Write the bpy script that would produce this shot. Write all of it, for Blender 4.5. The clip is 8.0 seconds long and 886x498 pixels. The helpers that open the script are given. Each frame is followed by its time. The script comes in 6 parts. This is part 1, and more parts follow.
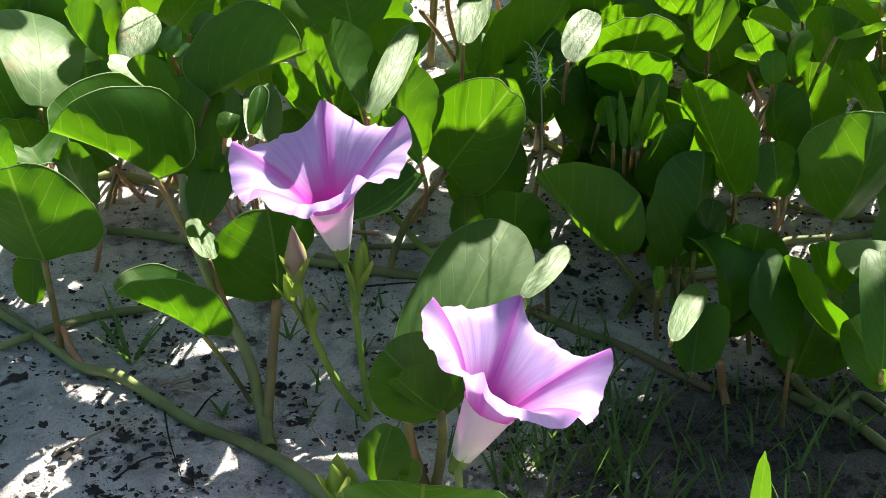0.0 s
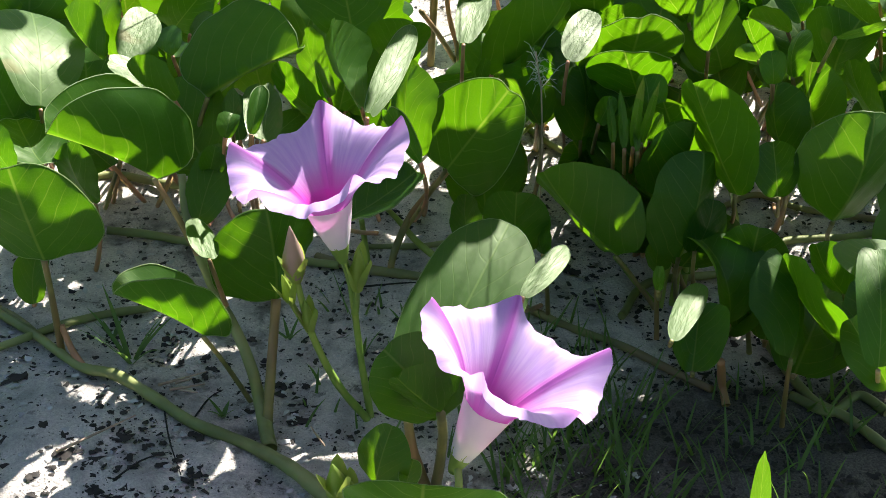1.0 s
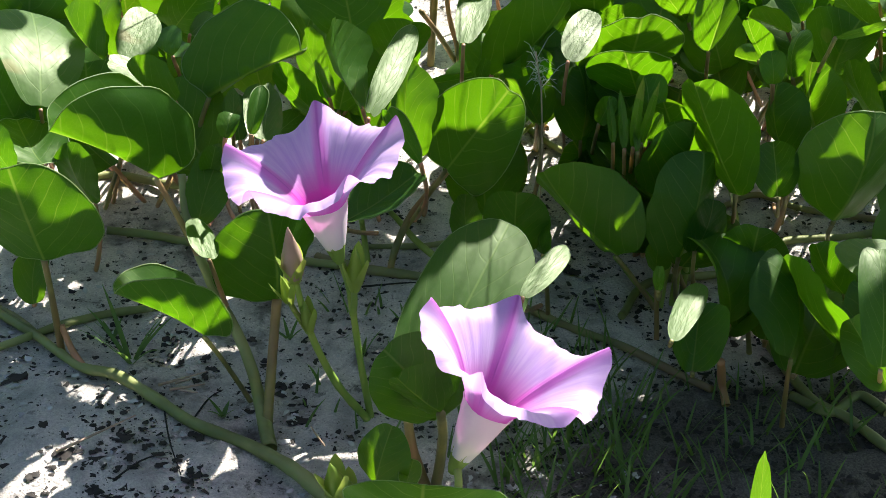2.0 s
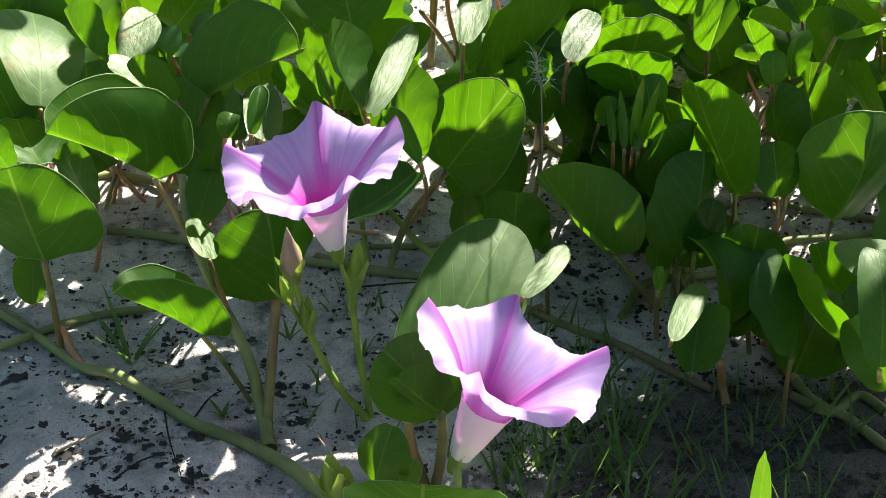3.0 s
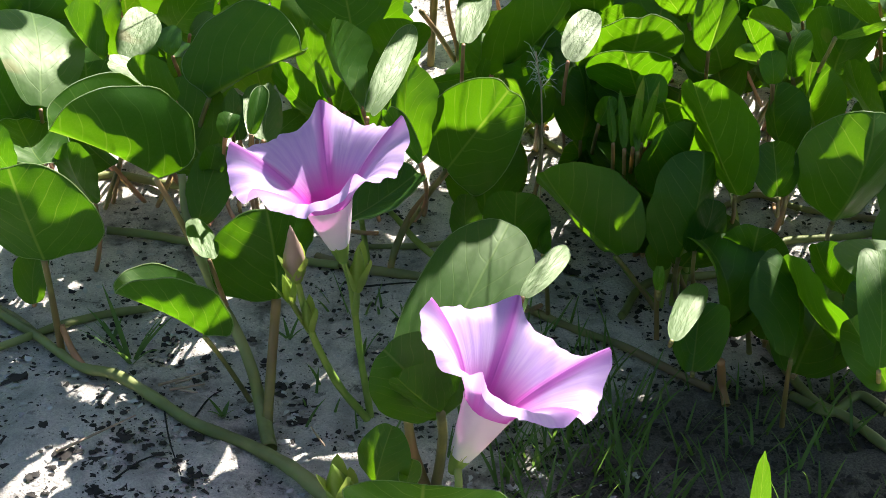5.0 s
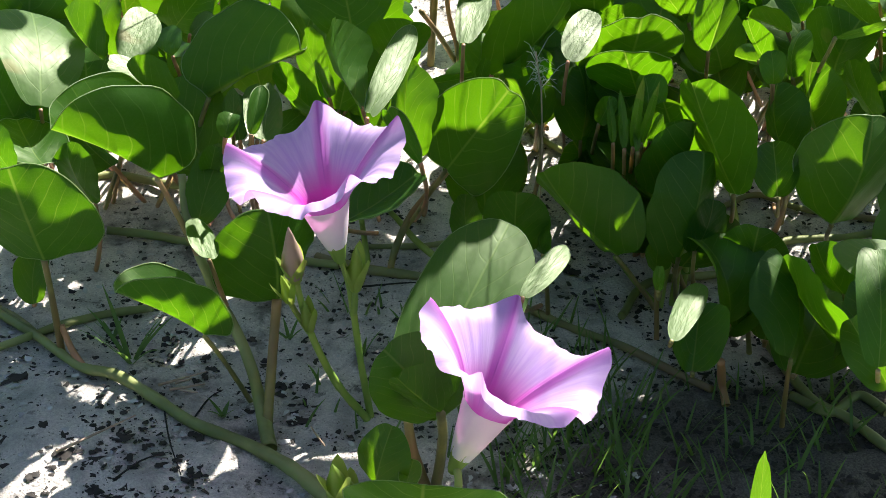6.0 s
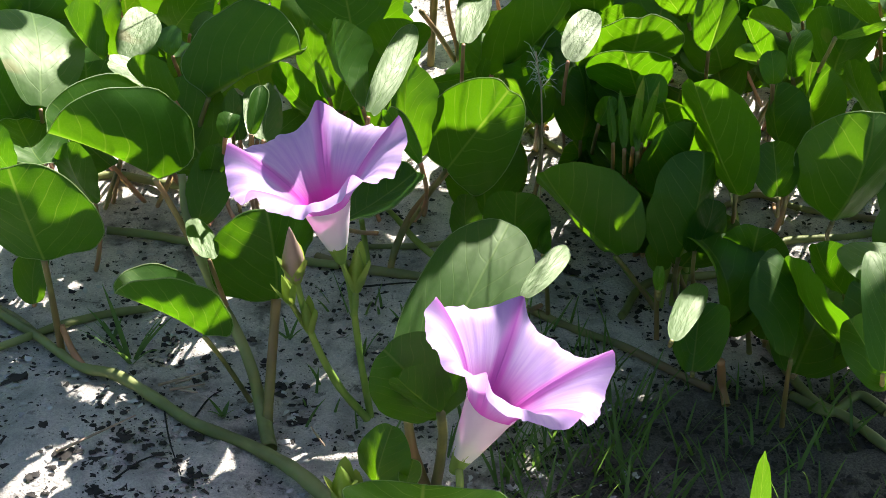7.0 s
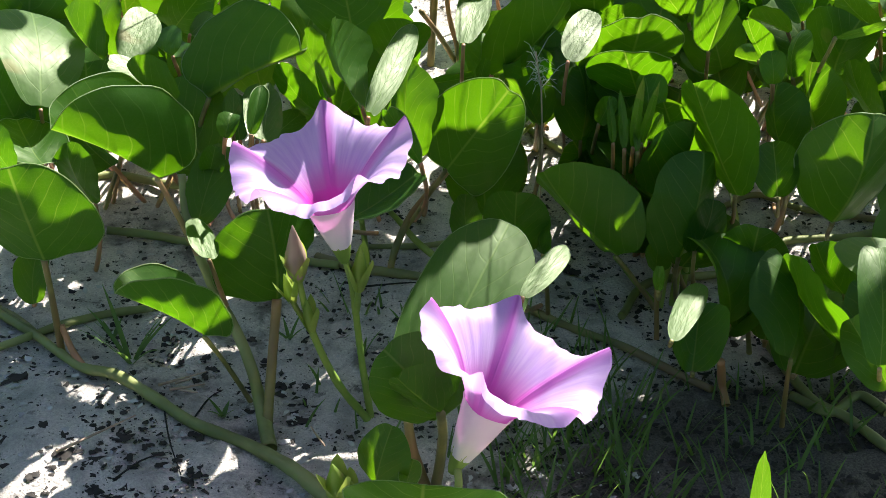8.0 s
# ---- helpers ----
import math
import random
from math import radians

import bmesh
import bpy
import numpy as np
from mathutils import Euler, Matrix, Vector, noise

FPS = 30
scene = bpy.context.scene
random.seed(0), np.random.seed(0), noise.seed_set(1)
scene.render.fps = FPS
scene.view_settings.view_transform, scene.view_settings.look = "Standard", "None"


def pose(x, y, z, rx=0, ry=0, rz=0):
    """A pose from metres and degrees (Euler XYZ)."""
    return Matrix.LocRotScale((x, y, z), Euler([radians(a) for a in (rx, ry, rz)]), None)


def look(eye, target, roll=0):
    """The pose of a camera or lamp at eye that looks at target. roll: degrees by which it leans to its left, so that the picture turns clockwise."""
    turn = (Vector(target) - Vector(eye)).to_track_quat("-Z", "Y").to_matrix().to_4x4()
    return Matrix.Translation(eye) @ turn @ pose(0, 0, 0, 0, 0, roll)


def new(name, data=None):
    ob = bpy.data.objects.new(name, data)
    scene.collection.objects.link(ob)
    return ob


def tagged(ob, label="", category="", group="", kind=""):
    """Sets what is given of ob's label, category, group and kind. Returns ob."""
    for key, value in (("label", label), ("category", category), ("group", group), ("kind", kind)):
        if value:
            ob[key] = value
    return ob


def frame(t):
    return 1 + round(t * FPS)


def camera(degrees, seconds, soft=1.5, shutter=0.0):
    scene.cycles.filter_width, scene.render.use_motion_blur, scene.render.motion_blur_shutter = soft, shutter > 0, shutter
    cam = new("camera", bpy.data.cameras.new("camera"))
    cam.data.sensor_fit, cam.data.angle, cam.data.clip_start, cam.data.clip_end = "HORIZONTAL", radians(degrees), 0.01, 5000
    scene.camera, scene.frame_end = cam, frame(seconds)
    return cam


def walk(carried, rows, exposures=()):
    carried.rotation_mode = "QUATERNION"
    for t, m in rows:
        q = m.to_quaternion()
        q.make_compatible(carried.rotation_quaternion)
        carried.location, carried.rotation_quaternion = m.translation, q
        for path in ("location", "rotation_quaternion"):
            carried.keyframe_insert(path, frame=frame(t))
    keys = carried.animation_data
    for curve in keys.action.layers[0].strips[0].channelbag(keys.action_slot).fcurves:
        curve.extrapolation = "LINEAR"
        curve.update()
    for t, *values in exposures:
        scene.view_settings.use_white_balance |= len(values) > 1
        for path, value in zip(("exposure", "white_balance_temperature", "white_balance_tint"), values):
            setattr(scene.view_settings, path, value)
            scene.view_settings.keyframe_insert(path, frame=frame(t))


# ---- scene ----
cam = camera(36, 8.0, soft=0.8)
EYE, AIM = (0.0, 0.0, 0.40), (0.0, 0.866025, -0.10)
walk(cam, [(0.0, look(EYE, AIM)), (8.0, look(EYE, AIM))])

# ---- light: a sun behind the plants, clear sky ----
SUN_AZ, SUN_EL = radians(38), radians(47)
world = bpy.data.worlds.new("sky")
scene.world = world
world.use_nodes = True
wn = world.node_tree.nodes
sky = wn.new("ShaderNodeTexSky")
sky.sky_type, sky.sun_disc = "NISHITA", False
sky.sun_elevation, sky.sun_rotation = SUN_EL, SUN_AZ
world.node_tree.links.new(sky.outputs[0], wn["Background"].inputs[0])
wn["Background"].inputs[1].default_value = 0.054
sun = new("sun", bpy.data.lights.new("sun", "SUN"))
sun.data.energy, sun.data.angle, sun.data.color = 5.0, radians(0.55), (1.0, 0.96, 0.89)
way = Vector((math.sin(SUN_AZ) * math.cos(SUN_EL), math.cos(SUN_AZ) * math.cos(SUN_EL), math.sin(SUN_EL)))
sun.matrix_world = look(way * 3, (0, 0, 0))
scene.view_settings.exposure = 1.54


# ---- materials ----
class Nodes:
    """A short way to write a node tree."""

    def __init__(self, name):
        self.mat = bpy.data.materials.new(name)
        self.mat.use_nodes = True
        self.tree = self.mat.node_tree
        self.tree.nodes.clear()
        self.out = self.tree.nodes.new("ShaderNodeOutputMaterial")

    def put(self, socket, value):
        if isinstance(value, bpy.types.NodeSocket):
            self.tree.links.new(value, socket)
        elif value is not None:
            socket.default_value = value

    def node(self, kind, out=0, **inputs):
        n = self.tree.nodes.new("ShaderNode" + kind)
        for key, value in inputs.items():
            self.put(n.inputs[key.replace("_", " ")], value)
        return n.outputs[out]

    def math(self, op, a, b=0.0, c=0.0):
        n = self.tree.nodes.new("ShaderNodeMath")
        n.operation = op
        for i, v in enumerate((a, b, c)):
            self.put(n.inputs[i], v)
        return n.outputs[0]

    def step(self, value, lo, hi, a=0.0, b=1.0):
        n = self.tree.nodes.new("ShaderNodeMapRange")
        n.interpolation_type = "SMOOTHSTEP"
        for i, v in enumerate((value, lo, hi, a, b)):
            self.put(n.inputs[i], v)
        return n.outputs[0]

    def mix(self, factor, a, b, blend="MIX"):
        n = self.tree.nodes.new("ShaderNodeMix")
        n.data_type, n.blend_type = "RGBA", blend
        self.put(n.inputs[0], factor)
        for s, v in ((n.inputs[6], a), (n.inputs[7], b)):
            self.put(s, (*v, 1) if isinstance(v, tuple) else v)
        return n.outputs[2]

    def noise(self, scale, detail=3.0, where=None, rough=0.5):
        return self.node("TexNoise", 0, Scale=scale, Detail=detail, Roughness=rough, Vector=where)

    def place(self, kind="Object"):
        return self.tree.nodes.new("ShaderNodeTexCoord").outputs[kind]

    def chance(self):
        return self.tree.nodes.new("ShaderNodeObjectInfo").outputs["Random"]

    def bump(self, height, strength, distance):
        return self.node("Bump", 0, Strength=strength, Distance=distance, Height=height)

    def skin(self, colour, rough, normal=None, thin=None, share=0.0, spec=0.5, tint=(1, 1, 1, 1)):
        s = self.node("BsdfPrincipled", 0, Base_Color=colour, Roughness=rough, Normal=normal, Specular_IOR_Level=spec, Specular_Tint=tint)
        if thin is not None:
            t = self.node("BsdfTranslucent", 0, Color=thin, Normal=normal)
            mixer = self.tree.nodes.new("ShaderNodeMixShader")
            self.put(mixer.inputs[0], share)
            self.tree.links.new(s, mixer.inputs[1])
            self.tree.links.new(t, mixer.inputs[2])
            s = mixer.outputs[0]
        self.tree.links.new(s, self.out.inputs[0])
        return self.mat


def leaf_material():
    n = Nodes("waxy_leaf")
    uv = n.place("UV")
    sep = n.node("SeparateXYZ", 0, Vector=uv).node
    u = n.math("SUBTRACT", sep.outputs[0], 0.5)
    v = sep.outputs[1]
    side = n.math("MULTIPLY", n.math("ABSOLUTE", u), 2.0)
    wob = n.math("MULTIPLY", n.noise(2.4, 2.0, n.node("Mapping", 0, Vector=uv, Location=n.node("CombineXYZ", 0, X=n.math("MULTIPLY", n.chance(), 40.0)))), 0.22)
    climb = n.math("ADD", n.math("SUBTRACT", v, n.math("MULTIPLY", n.math("POWER", side, 1.35), 0.55)), wob)
    cell = n.math("ABSOLUTE", n.math("SUBTRACT", n.math("FRACT", n.math("MULTIPLY", climb, 6.5)), 0.5))
    vein = n.math("MULTIPLY", n.step(cell, 0.0, 0.06, 1.0, 0.0), n.step(side, 0.55, 1.0, 1.0, 0.1))
    rib = n.step(side, 0.006, 0.035, 1.0, 0.0)
    vein = n.math("MAXIMUM", n.math("MULTIPLY", n.math("MULTIPLY", vein, 0.75), n.step(n.noise(5.0, 2.0, uv), 0.3, 0.6, 0.35, 1.0)), rib)
    net = n.node("TexVoronoi", 0, Vector=uv, Scale=34.0)
    net.node.feature = "DISTANCE_TO_EDGE"
    net = n.step(net.node.outputs[0], 0.0, 0.09, 1.0, 0.0)
    blotch = n.noise(5.0, 4.0, n.place())
    fine = n.noise(260.0, 3.0, n.place())
    r = n.chance()
    base = n.mix(r, (0.012, 0.057, 0.004), (0.028, 0.090, 0.008))
    base = n.mix(n.step(blotch, 0.35, 0.7, 0.0, 0.5), base, (0.030, 0.095, 0.010))
    base = n.mix(n.math("MULTIPLY", vein, 0.30), base, (0.17, 0.28, 0.07))
    base = n.mix(n.math("MULTIPLY", net, 0.08), base, (0.14, 0.22, 0.07))
    base = n.mix(n.step(n.noise(150.0, 4.0, n.place(), 0.7), 0.48, 0.66, 0.0, 0.18), base, (0.004, 0.022, 0.002))
    spot = n.step(n.noise(24.0, 2.0, n.place()), 0.70, 0.73)
    base = n.mix(n.math("MULTIPLY", spot, 0.6), base, (0.20, 0.13, 0.05))
    glow = n.mix(n.chance(), (0.132, 0.37, 0.002), (0.22, 0.47, 0.004))
    glow = n.mix(n.math("MULTIPLY", vein, 0.62), glow, (0.52, 0.66, 0.08))
    glow = n.mix(n.math("MULTIPLY", net, 0.30), glow, (0.20, 0.40, 0.02))
    glow = n.mix(n.step(blotch, 0.4, 0.75, 0.0, 0.45), glow, (0.13, 0.36, 0.0))
    glow = n.mix(n.step(n.noise(120.0, 3.0, n.place()), 0.35, 0.7, 0.0, 0.35), glow, (0.12, 0.34, 0.0))
    height = n.math("ADD", n.math("MULTIPLY", vein, -0.2), n.math("MULTIPLY", n.noise(7.0, 2.0, uv), 0.9))
    height = n.math("ADD", height, n.math("MULTIPLY", fine, 0.025))
    rough = n.step(n.noise(34.0, 5.0, n.place(), 0.7), 0.35, 0.68, 0.40, 0.56)
    return n.skin(base, rough, n.bump(height, 0.24, 0.0012), glow, 0.37, 0.45, (0.88, 1.0, 0.62, 1))


def plain_leaf_material(name, a, b, glow, share=0.35):
    n = Nodes(name)
    m = n.step(n.noise(60.0, 3.0, n.place()), 0.3, 0.7)
    return n.skin(n.mix(m, a, b), 0.5, n.bump(n.noise(300.0, 2.0, n.place()), 0.2, 0.0006), (*glow, 1), share)


def stem_material(name, low, high, warm, often=0.35):
    n = Nodes(name)
    c = n.mix(n.step(n.noise(35.0, 4.0, n.place()), 0.35, 0.65), low, high)
    c = n.mix(n.math("MULTIPLY", n.step(n.chance(), often, often + 0.5), n.step(n.noise(13.0, 2.0, n.place()), 0.35, 0.65)), c, warm)
    return n.skin(c, 0.45, n.bump(n.noise(220.0, 3.0, n.place()), 0.4, 0.0008), (*high, 1), 0.12)


def petal_material():
    n = Nodes("petal")
    uv = n.place("UV")
    sep = n.node("SeparateXYZ", 0, Vector=uv).node
    turn, out = sep.outputs[0], sep.outputs[1]
    arm = n.math("ABSOLUTE", n.math("SUBTRACT", n.math("FRACT", n.math("MULTIPLY", turn, 5.0)), 0.5))
    width = n.step(out, 0.30, 1.0, 0.20, 0.06)
    band = n.step(n.math("SUBTRACT", arm, width), -0.09, 0.05, 1.0, 0.0)
    crease = n.math("MULTIPLY", n.step(arm, 0.004, 0.022, 1.0, 0.0), n.step(out, 0.35, 0.5))
    throat = n.step(out, 0.30, 0.62, 1.0, 0.0)
    streak = n.noise(1.0, 4.0, n.node("Mapping", 0, Vector=uv, Scale=(90.0, 2.5, 1.0)))
    soft = n.noise(70.0, 3.0, n.place())
    c = n.mix(n.step(streak, 0.3, 0.7), (0.56, 0.36, 0.75), (0.67, 0.49, 0.81))
    c = n.mix(n.step(soft, 0.4, 0.8, 0.0, 0.4), c, (0.70, 0.53, 0.78))
    c = n.mix(n.math("MULTIPLY", band, 0.85), c, (0.60, 0.13, 0.58))
    c = n.mix(n.math("MULTIPLY", throat, 0.9), c, (0.66, 0.05, 0.48))
    c = n.mix(n.math("MULTIPLY", crease, 0.5), c, (0.42, 0.07, 0.46))
    tube = n.step(out, 0.02, 0.26, 1.0, 0.0)
    c = n.mix(tube, c, (0.82, 0.60, 0.74))
    glow = n.mix(0.30, c, (0.98, 0.62, 0.90))
    h = n.math("ADD", streak, n.math("MULTIPLY", soft, 0.6))
    return n.skin(c, 0.55, n.bump(h, 0.2, 0.0007), glow, 0.42, 0.25)


def sand_material():
    n = Nodes("sand")
    p = n.place()
    grain = n.noise(900.0, 4.0, p, 0.7)
    mid = n.noise(55.0, 4.0, p, 0.6)
    big = n.noise(7.0, 3.0, p)
    c = n.mix(n.step(grain, 0.3, 0.7), (0.57, 0.51, 0.465), (0.86, 0.79, 0.725))
    c = n.mix(n.step(mid, 0.40, 0.68, 0.0, 0.55), c, (0.20, 0.19, 0.18))
    c = n.mix(n.step(n.noise(16.0, 5.0, p, 0.7), 0.55, 0.66, 0.0, 0.75), c, (0.085, 0.075, 0.065))
    c = n.mix(n.step(n.noise(95.0, 6.0, p, 0.75), 0.56, 0.66, 0.0, 0.7), c, (0.06, 0.052, 0.045))
    c = n.mix(n.step(big, 0.45, 0.65, 0.0, 0.35), c, (0.31, 0.295, 0.28))
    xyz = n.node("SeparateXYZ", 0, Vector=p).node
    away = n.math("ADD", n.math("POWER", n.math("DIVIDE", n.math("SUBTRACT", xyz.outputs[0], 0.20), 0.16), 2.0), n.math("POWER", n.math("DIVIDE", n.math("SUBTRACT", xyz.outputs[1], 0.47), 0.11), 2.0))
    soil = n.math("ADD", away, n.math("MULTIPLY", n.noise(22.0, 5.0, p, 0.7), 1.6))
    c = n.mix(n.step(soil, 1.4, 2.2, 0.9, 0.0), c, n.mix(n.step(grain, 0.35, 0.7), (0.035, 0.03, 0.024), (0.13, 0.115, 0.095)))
    speck = n.node("TexVoronoi", 0, Vector=p, Scale=330.0)
    c = n.mix(n.step(speck, 0.10, 0.16, 0.8, 0.0), c, (0.06, 0.05, 0.045))
    h = n.math("ADD", n.math("MULTIPLY", grain, 0.4), n.math("MULTIPLY", mid, 1.8))
    return n.skin(c, 0.9, n.bump(h, 0.9, 0.004), spec=0.2)


def litter_material(name, a, b):
    n = Nodes(name)
    r = n.tree.nodes.new("ShaderNodeNewGeometry").outputs["Random Per Island"]
    c = n.mix(r, a, b)
    c = n.mix(n.step(n.noise(200.0, 3.0, n.place()), 0.35, 0.7, 0.0, 0.5), c, tuple(min(0.7, x * 1.5) for x in b))
    return n.skin(c, 0.75, n.bump(n.noise(500.0, 3.0, n.place()), 0.5, 0.0006))


LEAF = leaf_material()
YELLOW = plain_leaf_material("yellow_leaf", (0.45, 0.30, 0.03), (0.55, 0.42, 0.05), (0.7, 0.5, 0.03))
SHADE_SHRUB = plain_leaf_material("leathery_leaf", (0.02, 0.07, 0.01), (0.04, 0.10, 0.02), (0.10, 0.22, 0.01), 0.12)
MARGIN = plain_leaf_material("leaf_margin", (0.13, 0.21, 0.06), (0.20, 0.28, 0.10), (0.5, 0.7, 0.2))
GRASS = plain_leaf_material("grass", (0.05, 0.11, 0.03), (0.10, 0.19, 0.05), (0.25, 0.45, 0.06))
SEPAL = plain_leaf_material("sepal", (0.18, 0.29, 0.05), (0.29, 0.39, 0.08), (0.52, 0.64, 0.10))
RUNNER = stem_material("runner", (0.17, 0.195, 0.065), (0.31, 0.34, 0.12), (0.26, 0.19, 0.10))
PETIOLE = stem_material("petiole", (0.12, 0.13, 0.04), (0.36, 0.32, 0.10), (0.55, 0.25, 0.14), 0.0)
STALK = stem_material("flower_stalk", (0.18, 0.30, 0.05), (0.32, 0.42, 0.08), (0.30, 0.32, 0.08))
PETAL = petal_material()
TUBE = plain_leaf_material("petal_tube", (0.84, 0.76, 0.80), (0.90, 0.84, 0.86), (0.95, 0.84, 0.88))
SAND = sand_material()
BUDTIP = stem_material("bud_tip", (0.30, 0.22, 0.16), (0.40, 0.28, 0.22), (0.24, 0.24, 0.10))
STAMEN = plain_leaf_material("grass_plume", (0.62, 0.62, 0.50), (0.74, 0.72, 0.60), (0.8, 0.8, 0.6))
DARK = litter_material("dark_litter", (0.006, 0.005, 0.005), (0.028, 0.022, 0.018))
CLOD = litter_material("sand_clod", (0.30, 0.285, 0.27), (0.56, 0.54, 0.51))
STRAW = litter_material("dry_straw", (0.34, 0.22, 0.16), (0.50, 0.38, 0.28))


# ---- building blocks ----
def part(name, bm, material, parent=None, label=""):
    """Links a bmesh as one smooth mesh object, under parent where there is one."""
    me = bpy.data.meshes.new(name)
    bm.to_mesh(me)
    bm.free()
    me.polygons.foreach_set("use_smooth", [True] * len(me.polygons))
    for m in material if isinstance(material, (list, tuple)) else (material,):
        me.materials.append(m)
    ob = new(name, me)
    if parent is not None:
        ob.parent = parent
    return tagged(ob, label) if label else ob


def ground_height(x, y):
    """Gentle dips of the sand, with a low hump beside the runner."""
    z = 0.006 * math.sin(7 * x + 1.0) * math.sin(6 * y + 0.5) + 0.003 * math.sin(23 * x + 11 * y)
    z += 0.008 * math.exp(-((x + 0.20) ** 2 + (y - 0.53) ** 2) / 0.004)
    return z * min(1.0, max(0.0, (3.0 - math.hypot(x, y)) / 2.0))


def curve_points(points, steps):
    """A smooth line through a few places."""
    p = [Vector(q) for q in points]
    p = [p[0] * 2 - p[1]] + p + [p[-1] * 2 - p[-2]]
    line = []
    for i in range(1, len(p) - 2):
        a, b, c, d = p[i - 1:i + 3]
        for k in range(steps):
            t = k / steps
            line.append(0.5 * (2 * b + (c - a) * t + (2 * a - 5 * b + 4 * c - d) * t * t + (3 * b - a - 3 * c + d) * t ** 3))
    return line + [p[-2]]


def tube(bm, line, radii, sides=8, slot=0, rough=0.0):
    """A round skin along a line; radii run from its first to its last value."""
    rings, n = [], len(line)
    ref = Vector((0.3, 0.2, 0.93))
    for i, c in enumerate(line):
        way = (line[min(i + 1, n - 1)] - line[max(i - 1, 0)]).normalized()
        a = way.cross(ref)
        if a.length < 0.05:
            a = way.cross(Vector((1, 0, 0)))
        a.normalize()
        b = way.cross(a)
        f = i / max(1, n - 1) * (len(radii) - 1)
        k = min(int(f), len(radii) - 2)
        r = radii[k] + (radii[k + 1] - radii[k]) * (f - k)
        r *= 1 + rough * noise.noise(c * 90)
        rings.append([bm.verts.new(c + r * (math.cos(j * math.tau / sides) * a + math.sin(j * math.tau / sides) * b)) for j in range(sides)])
    for p, q in zip(rings, rings[1:]):
        for j in range(sides):
            bm.faces.new((p[j], p[(j + 1) % sides], q[(j + 1) % sides], q[j])).material_index = slot
    for ring in (rings[0], rings[-1]):
        bm.faces.new(ring).material_index = slot


def blade(bm, base, tip, side, fold=(8, 8), bend=0.0, roll=0.0, notch=0.10, wave=0.03, seed=0, rim=True, egg=None, square=2.15, rings=6, around=40):
    """A two-lobed round leaf from its base to its notched tip; side is a place on its widest edge."""
    rnd = random.Random(seed)
    base, tip, side = Vector(base), Vector(tip), Vector(side)
    ya = tip - base
    length = ya.length
    ya.normalize()
    xa = side - base
    xa -= ya * xa.dot(ya)
    half = xa.length
    xa.normalize()
    za = xa.cross(ya)
    uvs = bm.loops.layers.uv.verify()
    ph, ph2 = rnd.uniform(0, 6), rnd.uniform(0, 6)
    lean, more = rnd.uniform(-0.08, 0.08), rnd.uniform(0.02, 0.34)
    egg = more if egg is None else egg
    fl = [math.radians(f) for f in fold]
    bet, gam = math.radians(bend) / 2, math.radians(roll) / 2

    def at(r, a):
        c, s = math.cos(a), math.sin(a)
        e = (abs(c) ** square + abs(s) ** square) ** (-1 / square)
        e *= 1 - notch * math.exp(-((a - math.pi / 2) / 0.20) ** 2) - 0.05 * math.exp(-((a + math.pi / 2) / 0.30) ** 2)
        e *= 1 + 0.025 * math.sin(3 * a + ph) + 0.012 * math.sin(7 * a + ph2)
        x, y = r * e * c * (1.0 + egg * s), 0.5 + 0.5 * r * e * s
        x += lean * y
        f = fl[1] if x > 0 else fl[0]
        px, pz = half * x, 0.0
        if abs(gam) > 0.05:
            px, pz = half * math.sin(x * gam) / math.sin(gam), half * (math.cos(x * gam) - 1) / math.sin(gam)
        w = abs(px)
        soft = w * w / (w + 0.12 * half)
        pz += soft * math.sin(f)
        px = (w - soft * (1 - math.cos(f))) * (1 if x > 0 else -1)
        py = y * length
        if abs(bet) > 0.05:
            t = (y - 0.5) * 2 * bet
            py = length * (0.5 + math.sin(t) / (2 * math.sin(bet)))
            pz += length * (math.cos(t) - math.cos(bet)) / (2 * math.sin(bet))
        pz += wave * half * r ** 3 * math.sin(4 * a + ph) + 0.4 * wave * half * r * r * math.sin(9 * a + ph2)
        return base + xa * px + ya * py + za * pz, (0.5 + 0.5 * x, y)

    grid = []
    for i in range(1, rings + 1):
        r = (i / rings) ** 0.85
        grid.append([])
        for j in range(around):
            a = -math.pi / 2 + j * math.tau / around
            a = a - math.tau if a > math.pi else a
            p, t = at(r, a)
            grid[-1].append((bm.verts.new(p), t))
    p, t = at(0.0, 0.0)
    mid = (bm.verts.new(p), t)

    def face(*c):
        f = bm.faces.new([q[0] for q in c])
        for loop, q in zip(f.loops, c):
            loop[uvs].uv = q[1]
    for j in range(around):
        k = (j + 1) % around
        face(mid, grid[0][j], grid[0][k])
        for a, b in zip(grid, grid[1:]):
            face(a[j], b[j], b[k], a[k])
    if rim:
        edge = [q[0].co.copy() for q in grid[-1]]
        tube(bm, edge + edge[:1], (0.0002, 0.0002), 4, 1)


